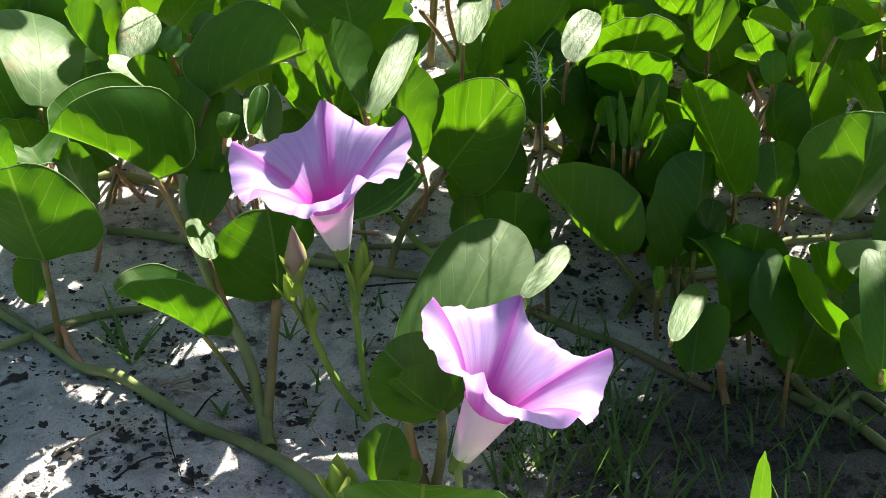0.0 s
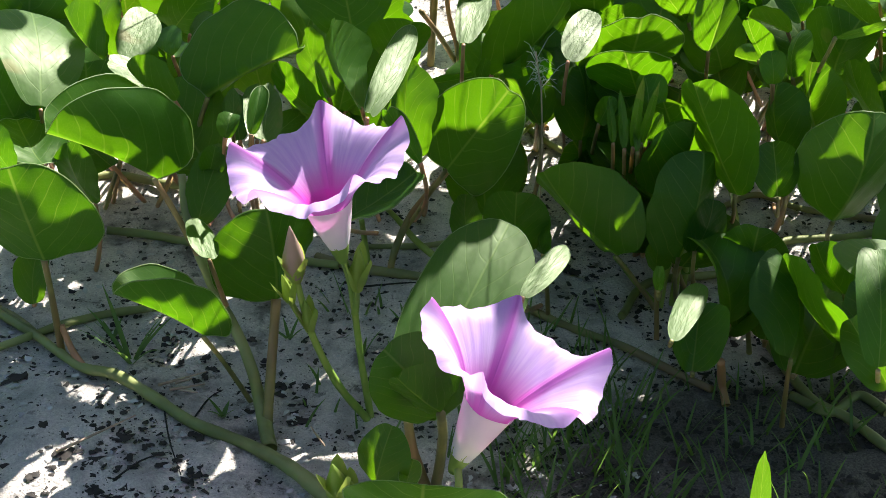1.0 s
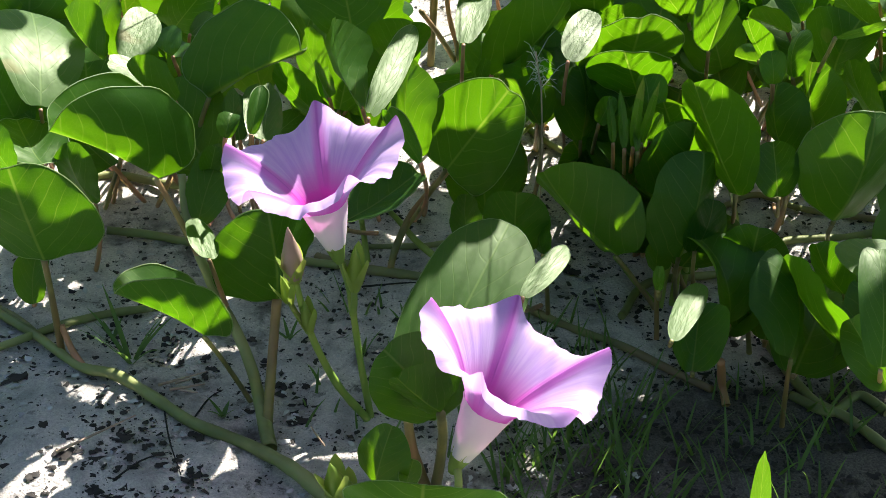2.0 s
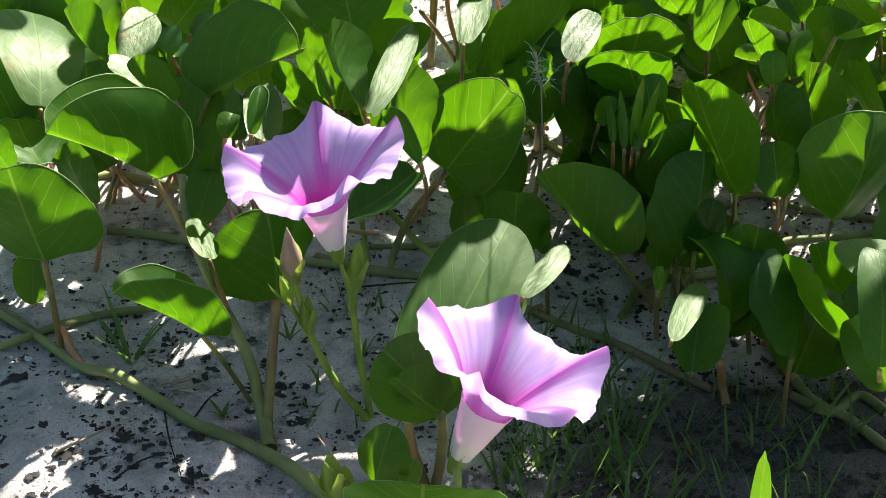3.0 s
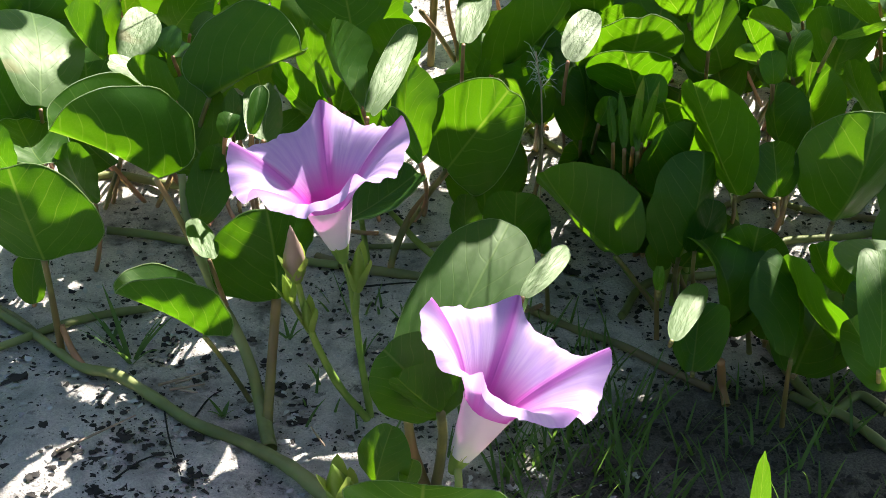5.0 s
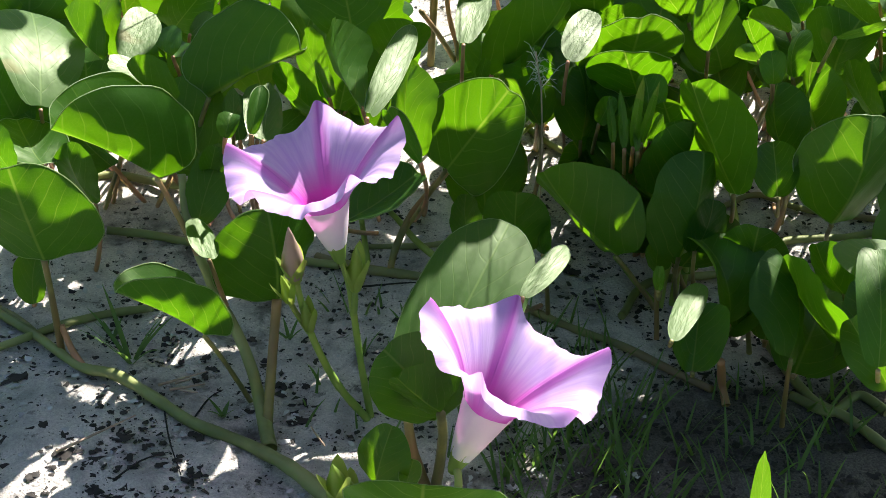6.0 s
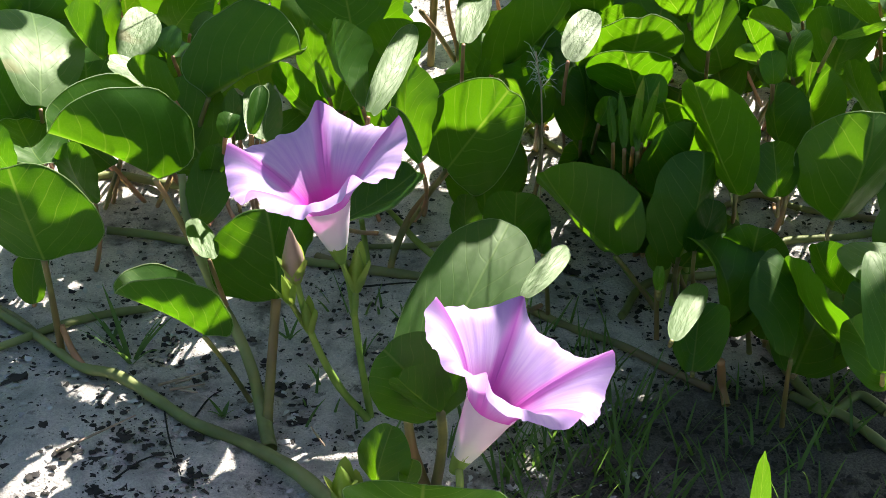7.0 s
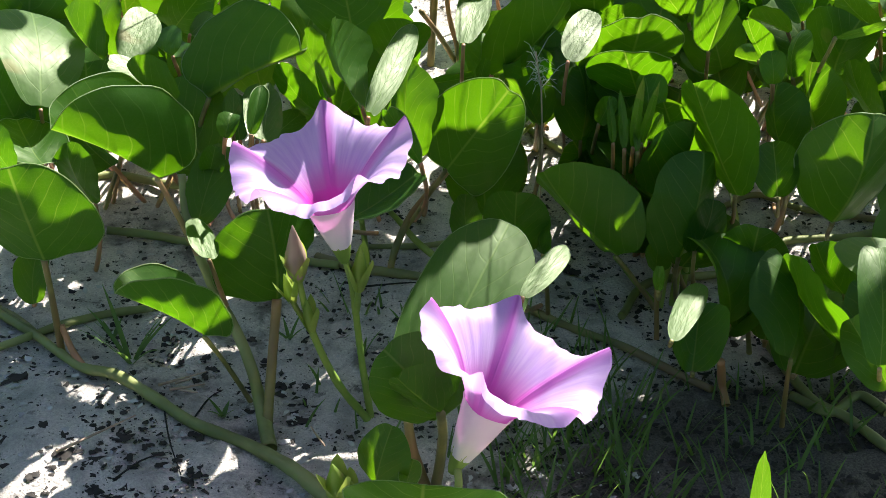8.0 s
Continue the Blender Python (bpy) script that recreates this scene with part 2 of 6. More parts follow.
def leaf(vine, root, base, tip, side, fold=(8, 8), bend=0.0, roll=0.0, notch=0.10, wave=0.03, thick=0.0011, bow=0.06, label="", seed=0, rim=True, egg=None, skin=None):
    """One leaf of a vine: its blade, with the petiole under it; it turns about its root."""
    root, base = Vector(root), Vector(base)
    bm = bmesh.new()
    blade(bm, base - root, Vector(tip) - root, Vector(side) - root, fold, bend, roll, notch, wave, seed, rim, egg)
    ob = part("leaf", bm, (skin or LEAF, MARGIN), vine, label)
    ob.location = root - vine.location
    up = base - root
    away = (base - Vector(tip)).normalized() * up.length * bow
    bm = bmesh.new()
    line = curve_points(((0, 0, 0), up * 0.35 + away * 0.5, up * 0.75 + away * 0.7, up), 5)
    tube(bm, line, (thick * 1.25, thick, thick * 0.95), 8, 0, 0.12)
    part("petiole", bm, PETIOLE, ob)
    return ob


def cupped_leaf(vine, root, base, along, upper, length, half, fold, curl, bend, egg, ear, notch=0.05, wave=0.04, thick=0.0012, bow=0.05, label="", seed=0, rim=False, skin=None):
    """One leaf of a vine. Its midrib starts at base towards along and bends by so many degrees; upper is the way its upper side faces. Its two halves (left, right)
    rise from the midrib by fold and curl on by curl degrees; half is the half width by length, and ear the depth of the notch at the petiole."""
    rnd = random.Random(seed)
    root, base, ya, za = Vector(root), Vector(base), Vector(along).normalized(), Vector(upper)
    za = (za - ya * za.dot(ya)).normalized()
    xa = ya.cross(za)
    width = length * half
    fold, curl = [radians(f) for f in fold], [radians(c) if abs(c) > 3 else 0.05 for c in curl]
    turn = radians(bend) if abs(bend) > 3 else 0.05
    ph, ph2 = rnd.uniform(0, 6), rnd.uniform(0, 6)
    bm = bmesh.new()
    uvs = bm.loops.layers.uv.verify()

    def at(r, a):
        c, s = math.cos(a), math.sin(a)
        e = (abs(c) ** 2.15 + abs(s) ** 2.15) ** (-1 / 2.15)
        e *= 1 - notch * math.exp(-((a - math.pi / 2) / 0.20) ** 2) - ear * math.exp(-((a + math.pi / 2) / 0.42) ** 2)
        e *= 1 + 0.014 * math.sin(3 * a + ph) + 0.008 * math.sin(7 * a + ph2)
        x, y = r * e * c * (1 + egg * s), 0.5 + 0.5 * r * e * s - 0.5 * ear
        k = 1 if x > 0 else 0
        f, q, w = fold[k], curl[k], abs(x)
        f *= min(1.0, 0.25 + w / 0.12)
        px = width / q * (math.sin(f + q * w) - math.sin(f)) * (1 if x > 0 else -1)
        pz = width / q * (math.cos(f) - math.cos(f + q * w))
        pz += width * (wave * r ** 3 * math.sin(4 * a + ph) + 0.5 * wave * r ** 4 * math.sin(11 * a + ph2))
        pz += 0.016 * width * math.sin(16 * (y - 0.5 * w)) * min(1.0, 4 * w) * (1 - r ** 4)
        py = length / turn * math.sin(turn * y) - pz * math.sin(turn * y)
        pz = length / turn * (1 - math.cos(turn * y)) + pz * math.cos(turn * y)
        return base - root + xa * px + ya * py + za * pz, (0.5 + 0.5 * x, y)

    rings, around = 9, 56
    grid = []
    for i in range(1, rings + 1):
        grid.append([])
        for j in range(around):
            a = -math.pi / 2 + j * math.tau / around
            p, t = at((i / rings) ** 0.85, a - math.tau if a > math.pi else a)
            grid[-1].append((bm.verts.new(p), t))
    p, t = at(0.0, 0.0)
    mid = (bm.verts.new(p), t)

    def face(*c):
        f = bm.faces.new([q[0] for q in c])
        for loop, q in zip(f.loops, c):
            loop[uvs].uv = q[1]
    for j in range(around):
        k = (j + 1) % around
        face(mid, grid[0][j], grid[0][k])
        for a, b in zip(grid, grid[1:]):
            face(a[j], b[j], b[k], a[k])
    if rim:
        edge = [q[0].co.copy() for q in grid[-1]]
        tube(bm, edge + edge[:1], (0.0003, 0.0003), 4, 1)
    ob = part("leaf", bm, (skin or LEAF, MARGIN), vine, label)
    ob.location = root - vine.location
    up = base - root
    away = -ya * up.length * bow
    bm = bmesh.new()
    tube(bm, curve_points(((0, 0, 0), up * 0.35 + away * 0.5, up * 0.75 + away * 0.7, up), 5), (thick * 1.25, thick, thick * 0.95), 8, 0, 0.12)
    part("petiole", bm, PETIOLE, ob)
    return ob


# slanting gaps in the leaf cover, through which the sand shows: foot, head, radius
GAPS = (((0.070, 0.840, 0.0), (0.043, 0.525, 0.15), 0.016), ((0.177, 0.761, 0.0), (0.110, 0.476, 0.15), 0.014), ((0.216, 0.708, 0.0), (0.135, 0.443, 0.15), 0.018), ((0.254, 0.717, 0.0), (0.159, 0.448, 0.15), 0.016), ((-0.005, 1.004, 0.0), (-0.003, 0.627, 0.15), 0.020), ((0.176, 0.947, 0.0), (0.110, 0.592, 0.15), 0.014), ((0.082, 0.695, 0.0), (0.051, 0.435, 0.15), 0.012), ((0.196, 0.761, 0.0), (0.123, 0.476, 0.15), 0.012), ((0.248, 0.735, 0.0), (0.155, 0.459, 0.15), 0.012), ((-0.146, 0.906, 0.0), (-0.092, 0.566, 0.15), 0.014), ((-0.136, 0.558, 0.0), (-0.050, 0.668, 0.15), 0.010))


def in_gap(p, more):
    """Whether a leaf at p would close one of the gaps."""
    for a, b, r in GAPS:
        a, d = Vector(a), Vector(b) - Vector(a)
        t = max(0.0, min(1.0, (p - a).dot(d) / d.length_squared))
        if (p - a - d * t).length < r + more:
            return True
    return False


def fill(vine, count, x0, x1, y0, y1, low, high, seed, gaps=(), views=(), folded=False):
    """Leaves that crowd between the larger ones; x0 and x1 are slopes seen from the path."""
    rnd = random.Random(seed)
    made = 0
    while made < count:
        y = rnd.uniform(y0, y1)
        x = rnd.uniform(x0, x1) * y
        if any(math.hypot(x - gx, y - gy) < gr for gx, gy, gr in gaps):
            continue
        if any(s0 < x / y < s1 and g0 < y < g1 for s0, s1, g0, g1 in views):
            continue
        a, b = radians(rnd.uniform(25, 115)), radians(rnd.uniform(-40, 40))
        n = Vector((math.sin(b), -math.sin(a) * math.cos(b), math.cos(a) * math.cos(b)))
        size = rnd.uniform(0.038, 0.056)
        along = Vector((rnd.uniform(-0.6, 0.6), rnd.uniform(-0.2, 0.5), 1))
        along = (along - n * along.dot(n)).normalized()
        across = along.cross(n)
        base = Vector((x, y, rnd.uniform(low, high)))
        made += 1
        if in_gap(base + along * size * 0.5, size * 0.27):
            continue
        mid = base + along * size * 0.35
        far = min(0.40 / (0.40 - mid.z), 1.28)
        gx, gy = mid.x * far, mid.y * far
        leaf(vine, (gx, gy, ground_height(gx, gy) - 0.002), base, base + along * size, base + along * size * 0.5 + across * size * rnd.uniform(0.40, 0.52),
             (rnd.uniform(30, 65), rnd.uniform(30, 65)) if folded else (rnd.uniform(0, 25), rnd.uniform(0, 25)), rnd.uniform(-20, 95), rnd.uniform(-130, 80), rnd.uniform(0.04, 0.14), 0.05, 0.0013, rnd.uniform(0.05, 0.3), "", made + seed, False)


def vine(x, y, label):
    ob = new("morning_glory_vine")
    ob.location = (x, y, ground_height(x, y))
    return tagged(ob, label, "vine", "vines on the sand")


def stem(owner, points, radii, material, name="runner", steps=8, label=""):
    bm = bmesh.new()
    tube(bm, [q - owner.location for q in curve_points(points, steps)], radii, 10, 0, 0.16)
    return part(name, bm, material, owner, label)


# ---- the sand, one sheet to the horizon ----
def make_ground():
    def axis(lo, hi, step):
        v = list(np.arange(lo, hi, step))
        d = step
        left, right = [], []
        a, b = v[0], v[-1]
        while d < 900:
            d *= 1.35
            a, b = a - d, b + d
            left.append(a)
            right.append(b)
        return left[::-1] + v + right
    xs, ys = axis(-0.5, 0.5, 0.005), axis(0.35, 1.5, 0.006)
    verts = []
    for y in ys:
        for x in xs:
            z = ground_height(x, y)
            if -0.6 < x < 0.6 and 0.3 < y < 1.6:
                z += 0.0042 * noise.noise(Vector((x * 45, y * 45, 0))) + 0.0020 * noise.noise(Vector((x * 140, y * 140, 3)))
            verts.append((x, y, z))
    w = len(xs)
    faces = [(r * w + c, r * w + c + 1, (r + 1) * w + c + 1, (r + 1) * w + c) for r in range(len(ys) - 1) for c in range(w - 1)]
    me = bpy.data.meshes.new("ground")
    me.from_pydata(verts, [], faces)
    me.polygons.foreach_set("use_smooth", [True] * len(me.polygons))
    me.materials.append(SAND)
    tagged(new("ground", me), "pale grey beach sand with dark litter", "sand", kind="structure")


make_ground()

# ---- the vines: runners, then leaves ----
v1 = vine(-0.2225, 0.5853, "creeping green vine with broad leaves on sand")
v2 = vine(-0.0832, 0.5063, "branching vine with reddish stems and broad leaves")
v3 = vine(-0.1644, 0.7770, "dense vine with sunlit broad waxy leaves")
v4 = vine(-0.0077, 0.6595, "low vine with glowing translucent green leaves")
v5 = vine(0.1101, 0.6044, "shaded vine with tall dark green leaves")
v6 = vine(0.1743, 0.5548, "leafy vine with bright sun-edged green leaves")
v7 = vine(0.1937, 0.4816, "vine with large waxy leaves in shade")
v8 = vine(-0.0061, 0.4721, "vine with a large pale glossy leaf behind flowers")
stem(v1, ((-0.2584, 0.6277, 0.0097), (-0.2339, 0.6064, 0.0103), (-0.2102, 0.5848, 0.0118), (-0.1906, 0.5645, 0.0131), (-0.1768, 0.5532, 0.0127), (-0.1611, 0.5505, 0.0105), (-0.1408, 0.5366, 0.0076), (-0.1192, 0.5200, 0.0046), (-0.0910, 0.5067, 0.0015), (-0.0678, 0.4862, 0.0034), (-0.0477, 0.4582, 0.0075)), (0.0024, 0.0025, 0.0028, 0.0032, 0.0037), RUNNER, "runner")
stem(v1, ((-0.1768, 0.5532, 0.0127), (-0.1842, 0.5615, 0.0178), (-0.1892, 0.5662, 0.0298)), (0.002, 0.0016), PETIOLE, "side_stem")
stem(v1, ((-0.2336, 0.5659, 0.0121), (-0.2147, 0.5800, 0.0122), (-0.1986, 0.5961, 0.0103), (-0.1787, 0.6112, 0.0072), (-0.1571, 0.6226, 0.0038)), (0.0024, 0.0022), RUNNER, "runner")
stem(v1, ((-0.2358, 0.6128, 0.0101), (-0.2197, 0.5980, 0.0108), (-0.1906, 0.5645, 0.0131)), (0.0016, 0.0018), PETIOLE, "side_stem")
stem(v2, ((-0.0808, 0.5048, 0.0007), (-0.0878, 0.5316, 0.0053), (-0.0917, 0.5379, 0.0224), (-0.1001, 0.5543, 0.0326), (-0.1097, 0.5629, 0.0484), (-0.1177, 0.5682, 0.0691), (-0.1242, 0.5802, 0.0843), (-0.1273, 0.5937, 0.0989)), (0.0036, 0.0029, 0.0024, 0.002), RUNNER, "branch")
stem(v2, ((-0.1991, 0.7060, 0.0052), (-0.1758, 0.7055, 0.0027), (-0.1482, 0.6993, 0.0005), (-0.1001, 0.6859, -0.0013), (-0.0599, 0.6756, -0.0009)), (0.0026, 0.0024), RUNNER, "runner")
stem(v4, ((-0.0737, 0.6854, -0.0011), (-0.0467, 0.6718, -0.0006), (-0.0270, 0.6652, -0.0000), (-0.0077, 0.6595, 0.0004)), (0.003, 0.0026), RUNNER, "runner")
stem(v4, ((-0.0479, 0.6953, 0.0001), (-0.0146, 0.6946, 0.0009), (0.0120, 0.6976, 0.0007), (0.0475, 0.6746, -0.0004)), (0.0018, 0.0018), RUNNER, "runner")
stem(v4, ((-0.0303, 0.6678, -0.0001), (-0.0270, 0.6724, 0.0121), (-0.0190, 0.6811, 0.0276), (-0.0076, 0.6739, 0.0476), (0.0033, 0.6523, 0.0726)), (0.0022, 0.0018), PETIOLE, "branch")
stem(v4, ((0.0019, 0.6727, 0.0007), (-0.0144, 0.6866, 0.0077), (-0.0260, 0.6957, 0.0177), (-0.0322, 0.6915, 0.0275)), (0.0022, 0.0016), STALK, "branch")
stem(v4, ((-0.0437, 0.6777, -0.0003), (-0.0452, 0.6828, 0.0118), (-0.0463, 0.6794, 0.0267)), (0.0022, 0.0016), STALK, "branch")
stem(v4, ((0.0417, 0.8152, -0.0029), (0.0522, 0.8412, 0.0035), (0.0699, 0.8520, 0.0133)), (0.0014, 0.0014), STALK, "branch")
stem(v5, ((0.0450, 0.6275, 0.0008), (0.0680, 0.6079, 0.0007), (0.0932, 0.5912, 0.0004), (0.1189, 0.5658, 0.0004), (0.1338, 0.5523, 0.0003)), (0.0022, 0.002), RUNNER, "runner")
stem(v5, ((0.1185, 0.6335, -0.0031), (0.1059, 0.6400, 0.0093), (0.0914, 0.6220, 0.0361)), (0.0016, 0.0016), STALK, "branch")
stem(v5, ((0.1194, 0.6336, -0.0032), (0.1220, 0.6392, 0.0134), (0.1222, 0.6258, 0.0390)), (0.0016, 0.0016), STALK, "branch")
stem(v5, ((0.1268, 0.6374, -0.0037), (0.1279, 0.6397, 0.0131), (0.1255, 0.6290, 0.0337)), (0.0022, 0.002), STALK, "branch")
stem(v5, ((0.1345, 0.6505, -0.0045), (0.1337, 0.6466, 0.0126), (0.1349, 0.6482, 0.0225)), (0.002, 0.002), STALK, "branch")
stem(v5, ((0.0968, 0.6221, -0.0012), (0.1177, 0.6623, -0.0043), (0.1684, 0.6755, -0.0047), (0.2000, 0.7032, -0.0017), (0.2397, 0.7031, 0.0022), (0.2755, 0.7123, 0.0047)), (0.0024, 0.0024), RUNNER, "runner")
stem(v5, ((0.1383, 0.5384, 0.0009), (0.1372, 0.5472, 0.0074), (0.1326, 0.5365, 0.0283)), (0.0022, 0.002), PETIOLE, "branch")
stem(v6, ((0.2046, 0.7253, -0.0005), (0.2026, 0.7154, 0.0259), (0.1968, 0.6894, 0.0645)), (0.0024, 0.0018), PETIOLE, "branch")
stem(v6, ((0.1638, 0.6509, -0.0048), (0.1799, 0.5557, -0.0022), (0.1962, 0.5317, -0.0016), (0.2103, 0.5046, -0.0009)), (0.0026, 0.0026), RUNNER, "runner")
stem(v6, ((0.1710, 0.7478, -0.0029), (0.1979, 0.7609, 0.0002), (0.2213, 0.7395, 0.0016), (0.2642, 0.7202, 0.0043)), (0.002, 0.002), RUNNER, "runner")
stem(v6, ((0.1793, 0.7261, -0.0029), (0.1748, 0.7243, 0.0136), (0.1643, 0.6981, 0.0423)), (0.0016, 0.0016), STALK, "branch")
stem(v7, ((0.2168, 0.5366, -0.0019), (0.2070, 0.5512, -0.0023), (0.1891, 0.5362, -0.0016), (0.1729, 0.5503, -0.0017)), (0.0026, 0.0024), RUNNER, "runner")
stem(v3, ((0.0132, 0.9535, -0.0003), (0.0103, 0.9721, 0.0173), (0.0046, 0.9528, 0.0469), (0.0025, 0.9570, 0.0670)), (0.0022, 0.0018), PETIOLE, "branch")
stem(v3, ((0.0112, 0.9742, 0.0003), (-0.0037, 0.9440, 0.0371), (-0.0154, 0.9075, 0.0678)), (0.0022, 0.0018), PETIOLE, "branch")
stem(v3, ((-0.2417, 0.7580, 0.0077), (-0.2117, 0.7812, 0.0038), (-0.1632, 0.7713, 0.0008), (-0.1340, 0.7950, 0.0009), (-0.1151, 0.8254, 0.0026)), (0.0026, 0.0026), RUNNER, "runner")
stem(v5, ((-0.0335, 0.8806, 0.0025), (0.0151, 0.9383, -0.0007), (0.0825, 0.8309, -0.0043), (0.1532, 0.7935, -0.0024)), (0.0022, 0.0022), RUNNER, "runner")
stem(v8, ((-0.0477, 0.4582, 0.0075), (-0.0299, 0.4446, 0.0073), (-0.0057, 0.4377, 0.0071), (0.0135, 0.4446, 0.0072)), (0.0036, 0.0034), RUNNER, "runner")
leaf(v1, (-0.2249, 0.6493, 0.0041), (-0.2073, 0.5842, 0.0300), (-0.2059, 0.6027, 0.0524), (-0.1976, 0.5924, 0.0417), rim=False, fold=(13, 0), bend=72, roll=-64, wave=0.054, notch=0.06, seed=4)
leaf(v2, (-0.1424, 0.7367, -0.0050), (-0.1186, 0.5767, 0.0800), (-0.1058, 0.6012, 0.1121), (-0.1006, 0.5863, 0.0955), rim=False, fold=(3, 3), bend=49, roll=29, wave=0.058, notch=0.1, seed=11)
leaf(v2, (-0.1040, 0.5526, 0.0500), (-0.1056, 0.5307, 0.0880), (-0.1147, 0.5531, 0.0967), (-0.1041, 0.5453, 0.0891), bend=0, roll=0, fold=(0, 0), notch=0, wave=0.02, seed=12)
leaf(v2, (-0.1441, 0.7527, -0.0049), (-0.1138, 0.5927, 0.1000), (-0.1087, 0.5899, 0.1172), (-0.1047, 0.5915, 0.1092), rim=False, fold=(2, 14), bend=62, roll=-56, wave=0.042, notch=0.06, seed=91)
leaf(v3, (-0.2502, 0.7836, 0.0024), (-0.2007, 0.6236, 0.1200), (-0.2174, 0.6857, 0.1484), (-0.1928, 0.6768, 0.1320), bend=40, roll=20, fold=(5, 0), wave=0.02, rim=False, notch=0.04, egg=0.36, seed=13)
leaf(v3, (-0.2731, 0.8138, 0.0031), (-0.2149, 0.6538, 0.1000), (-0.2267, 0.6588, 0.1091), (-0.2110, 0.6593, 0.1056), rim=False, fold=(5, 8), bend=24, roll=-2, wave=0.068, notch=0.08, seed=14)
leaf(v3, (-0.2041, 0.8382, -0.0032), (-0.1688, 0.6782, 0.1250), (-0.1615, 0.7160, 0.1386), (-0.1537, 0.7057, 0.1303), bend=11, roll=-7, fold=(6, 1), wave=0.02, rim=False, notch=0.07, seed=18)
leaf(v3, (-0.1904, 0.8237, -0.0035), (-0.1468, 0.6637, 0.1150), (-0.1744, 0.6628, 0.1312), (-0.1692, 0.6726, 0.1304), bend=4, roll=-3, fold=(2, 1), wave=0.02, rim=False, notch=0.08, seed=19)
leaf(v3, (-0.1920, 0.9452, -0.0027), (-0.1648, 0.7852, 0.1000), (-0.1393, 0.7713, 0.1317), (-0.1321, 0.7714, 0.1177), rim=False, fold=(7, 1), bend=61, roll=-62, wave=0.079, notch=0.07, seed=23)
leaf(v3, (-0.1720, 0.8970, -0.0026), (-0.1449, 0.7370, 0.1160), (-0.1349, 0.7633, 0.1189), (-0.1351, 0.7517, 0.1149), bend=16, roll=3, fold=(4, 1), wave=0.02, rim=False, notch=0.06, seed=24)
leaf(v3, (-0.2590, 0.8543, -0.0002), (-0.2081, 0.6943, 0.0900), (-0.2173, 0.7095, 0.1072), (-0.1991, 0.7021, 0.1002), rim=False, fold=(5, 6), bend=57, roll=-89, wave=0.077, notch=0.07, seed=25)
leaf(v3, (-0.2630, 0.8787, -0.0012), (-0.2142, 0.7187, 0.1000), (-0.2196, 0.7168, 0.1144), (-0.2081, 0.7176, 0.1073), rim=False, fold=(15, 3), bend=84, roll=-114, wave=0.042, notch=0.08, seed=26)
leaf(v3, (-0.3474, 1.0445, -0.0058), (-0.2886, 0.8845, 0.0600), (-0.3021, 0.8922, 0.0856), (-0.2799, 0.8932, 0.0812), rim=False, fold=(2, 11), bend=52, roll=24, wave=0.07, notch=0.06, seed=27)
leaf(v3, (-0.1454, 0.9797, 0.0007), (-0.1190, 0.8197, 0.1000), (-0.1245, 0.8196, 0.1222), (-0.1070, 0.8145, 0.1130), rim=False, fold=(14, 1), bend=74, roll=59, wave=0.066, notch=0.04, seed=28)
leaf(v3, (-0.0660, 0.9311, -0.0007), (-0.0539, 0.7711, 0.1000), (-0.0628, 0.7974, 0.1332), (-0.0304, 0.7902, 0.1180), rim=False, fold=(16, 2), bend=63, roll=62, wave=0.074, notch=0.06, seed=32)
leaf_M7 = leaf(v3, (-0.0392, 0.7341, -0.0036), (-0.0344, 0.5741, 0.1380), (-0.0153, 0.6463, 0.1558), (-0.0180, 0.6122, 0.1445), bend=25, roll=20, fold=(0, 4), wave=0.02, notch=0.01, egg=0.1, seed=34)
leaf(v3, (-0.1165, 0.7897, -0.0038), (-0.0948, 0.6297, 0.1000), (-0.0958, 0.6696, 0.1108), (-0.0853, 0.6485, 0.0992), bend=10, roll=11, fold=(4, 0), wave=0.02, rim=False, notch=0.1, seed=88)
leaf(v3, (-0.1290, 0.7897, -0.0041), (-0.1035, 0.6297, 0.1000), (-0.1083, 0.6453, 0.1197), (-0.0991, 0.6383, 0.1093), rim=False, fold=(15, 4), bend=24, roll=-58, wave=0.074, notch=0.07, seed=89)
leaf(v3, (-0.3145, 0.9311, -0.0005), (-0.2589, 0.7711, 0.1000), (-0.2643, 0.7773, 0.1091), (-0.2554, 0.7740, 0.1061), skin=YELLOW, rim=False, fold=(4, 14), bend=-2, roll=-12, wave=0.058, notch=0.04, label="yellowing small leaf", seed=98)
leaf(v3, (-0.1265, 0.7483, -0.0051), (-0.0995, 0.5883, 0.1280), (-0.1014, 0.6112, 0.1361), (-0.0968, 0.6023, 0.1311), bend=0, roll=0, fold=(0, 0), notch=-0.1, wave=0.02, rim=False, seed=99)
leaf(v3, (-0.1126, 0.7358, -0.0053), (-0.0889, 0.5758, 0.1280), (-0.0895, 0.6096, 0.1391), (-0.0838, 0.5991, 0.1325), bend=0, roll=0, fold=(0, 0), notch=-0.1, wave=0.02, rim=False, seed=100)
leaf(v3, (-0.1130, 0.7307, -0.0055), (-0.0886, 0.5707, 0.1310), (-0.0845, 0.5861, 0.1483), (-0.0822, 0.5786, 0.1388), fold=(30, 4), notch=-0.1, bend=40, roll=-92, wave=0.064, seed=101)
leaf(v3, (-0.1069, 0.7351, -0.0053), (-0.0837, 0.5751, 0.1260), (-0.0835, 0.6098, 0.1396), (-0.0760, 0.5947, 0.1301), bend=0, roll=0, fold=(0, 0), notch=-0.1, egg=-0.2, wave=0.02, rim=False, seed=124)
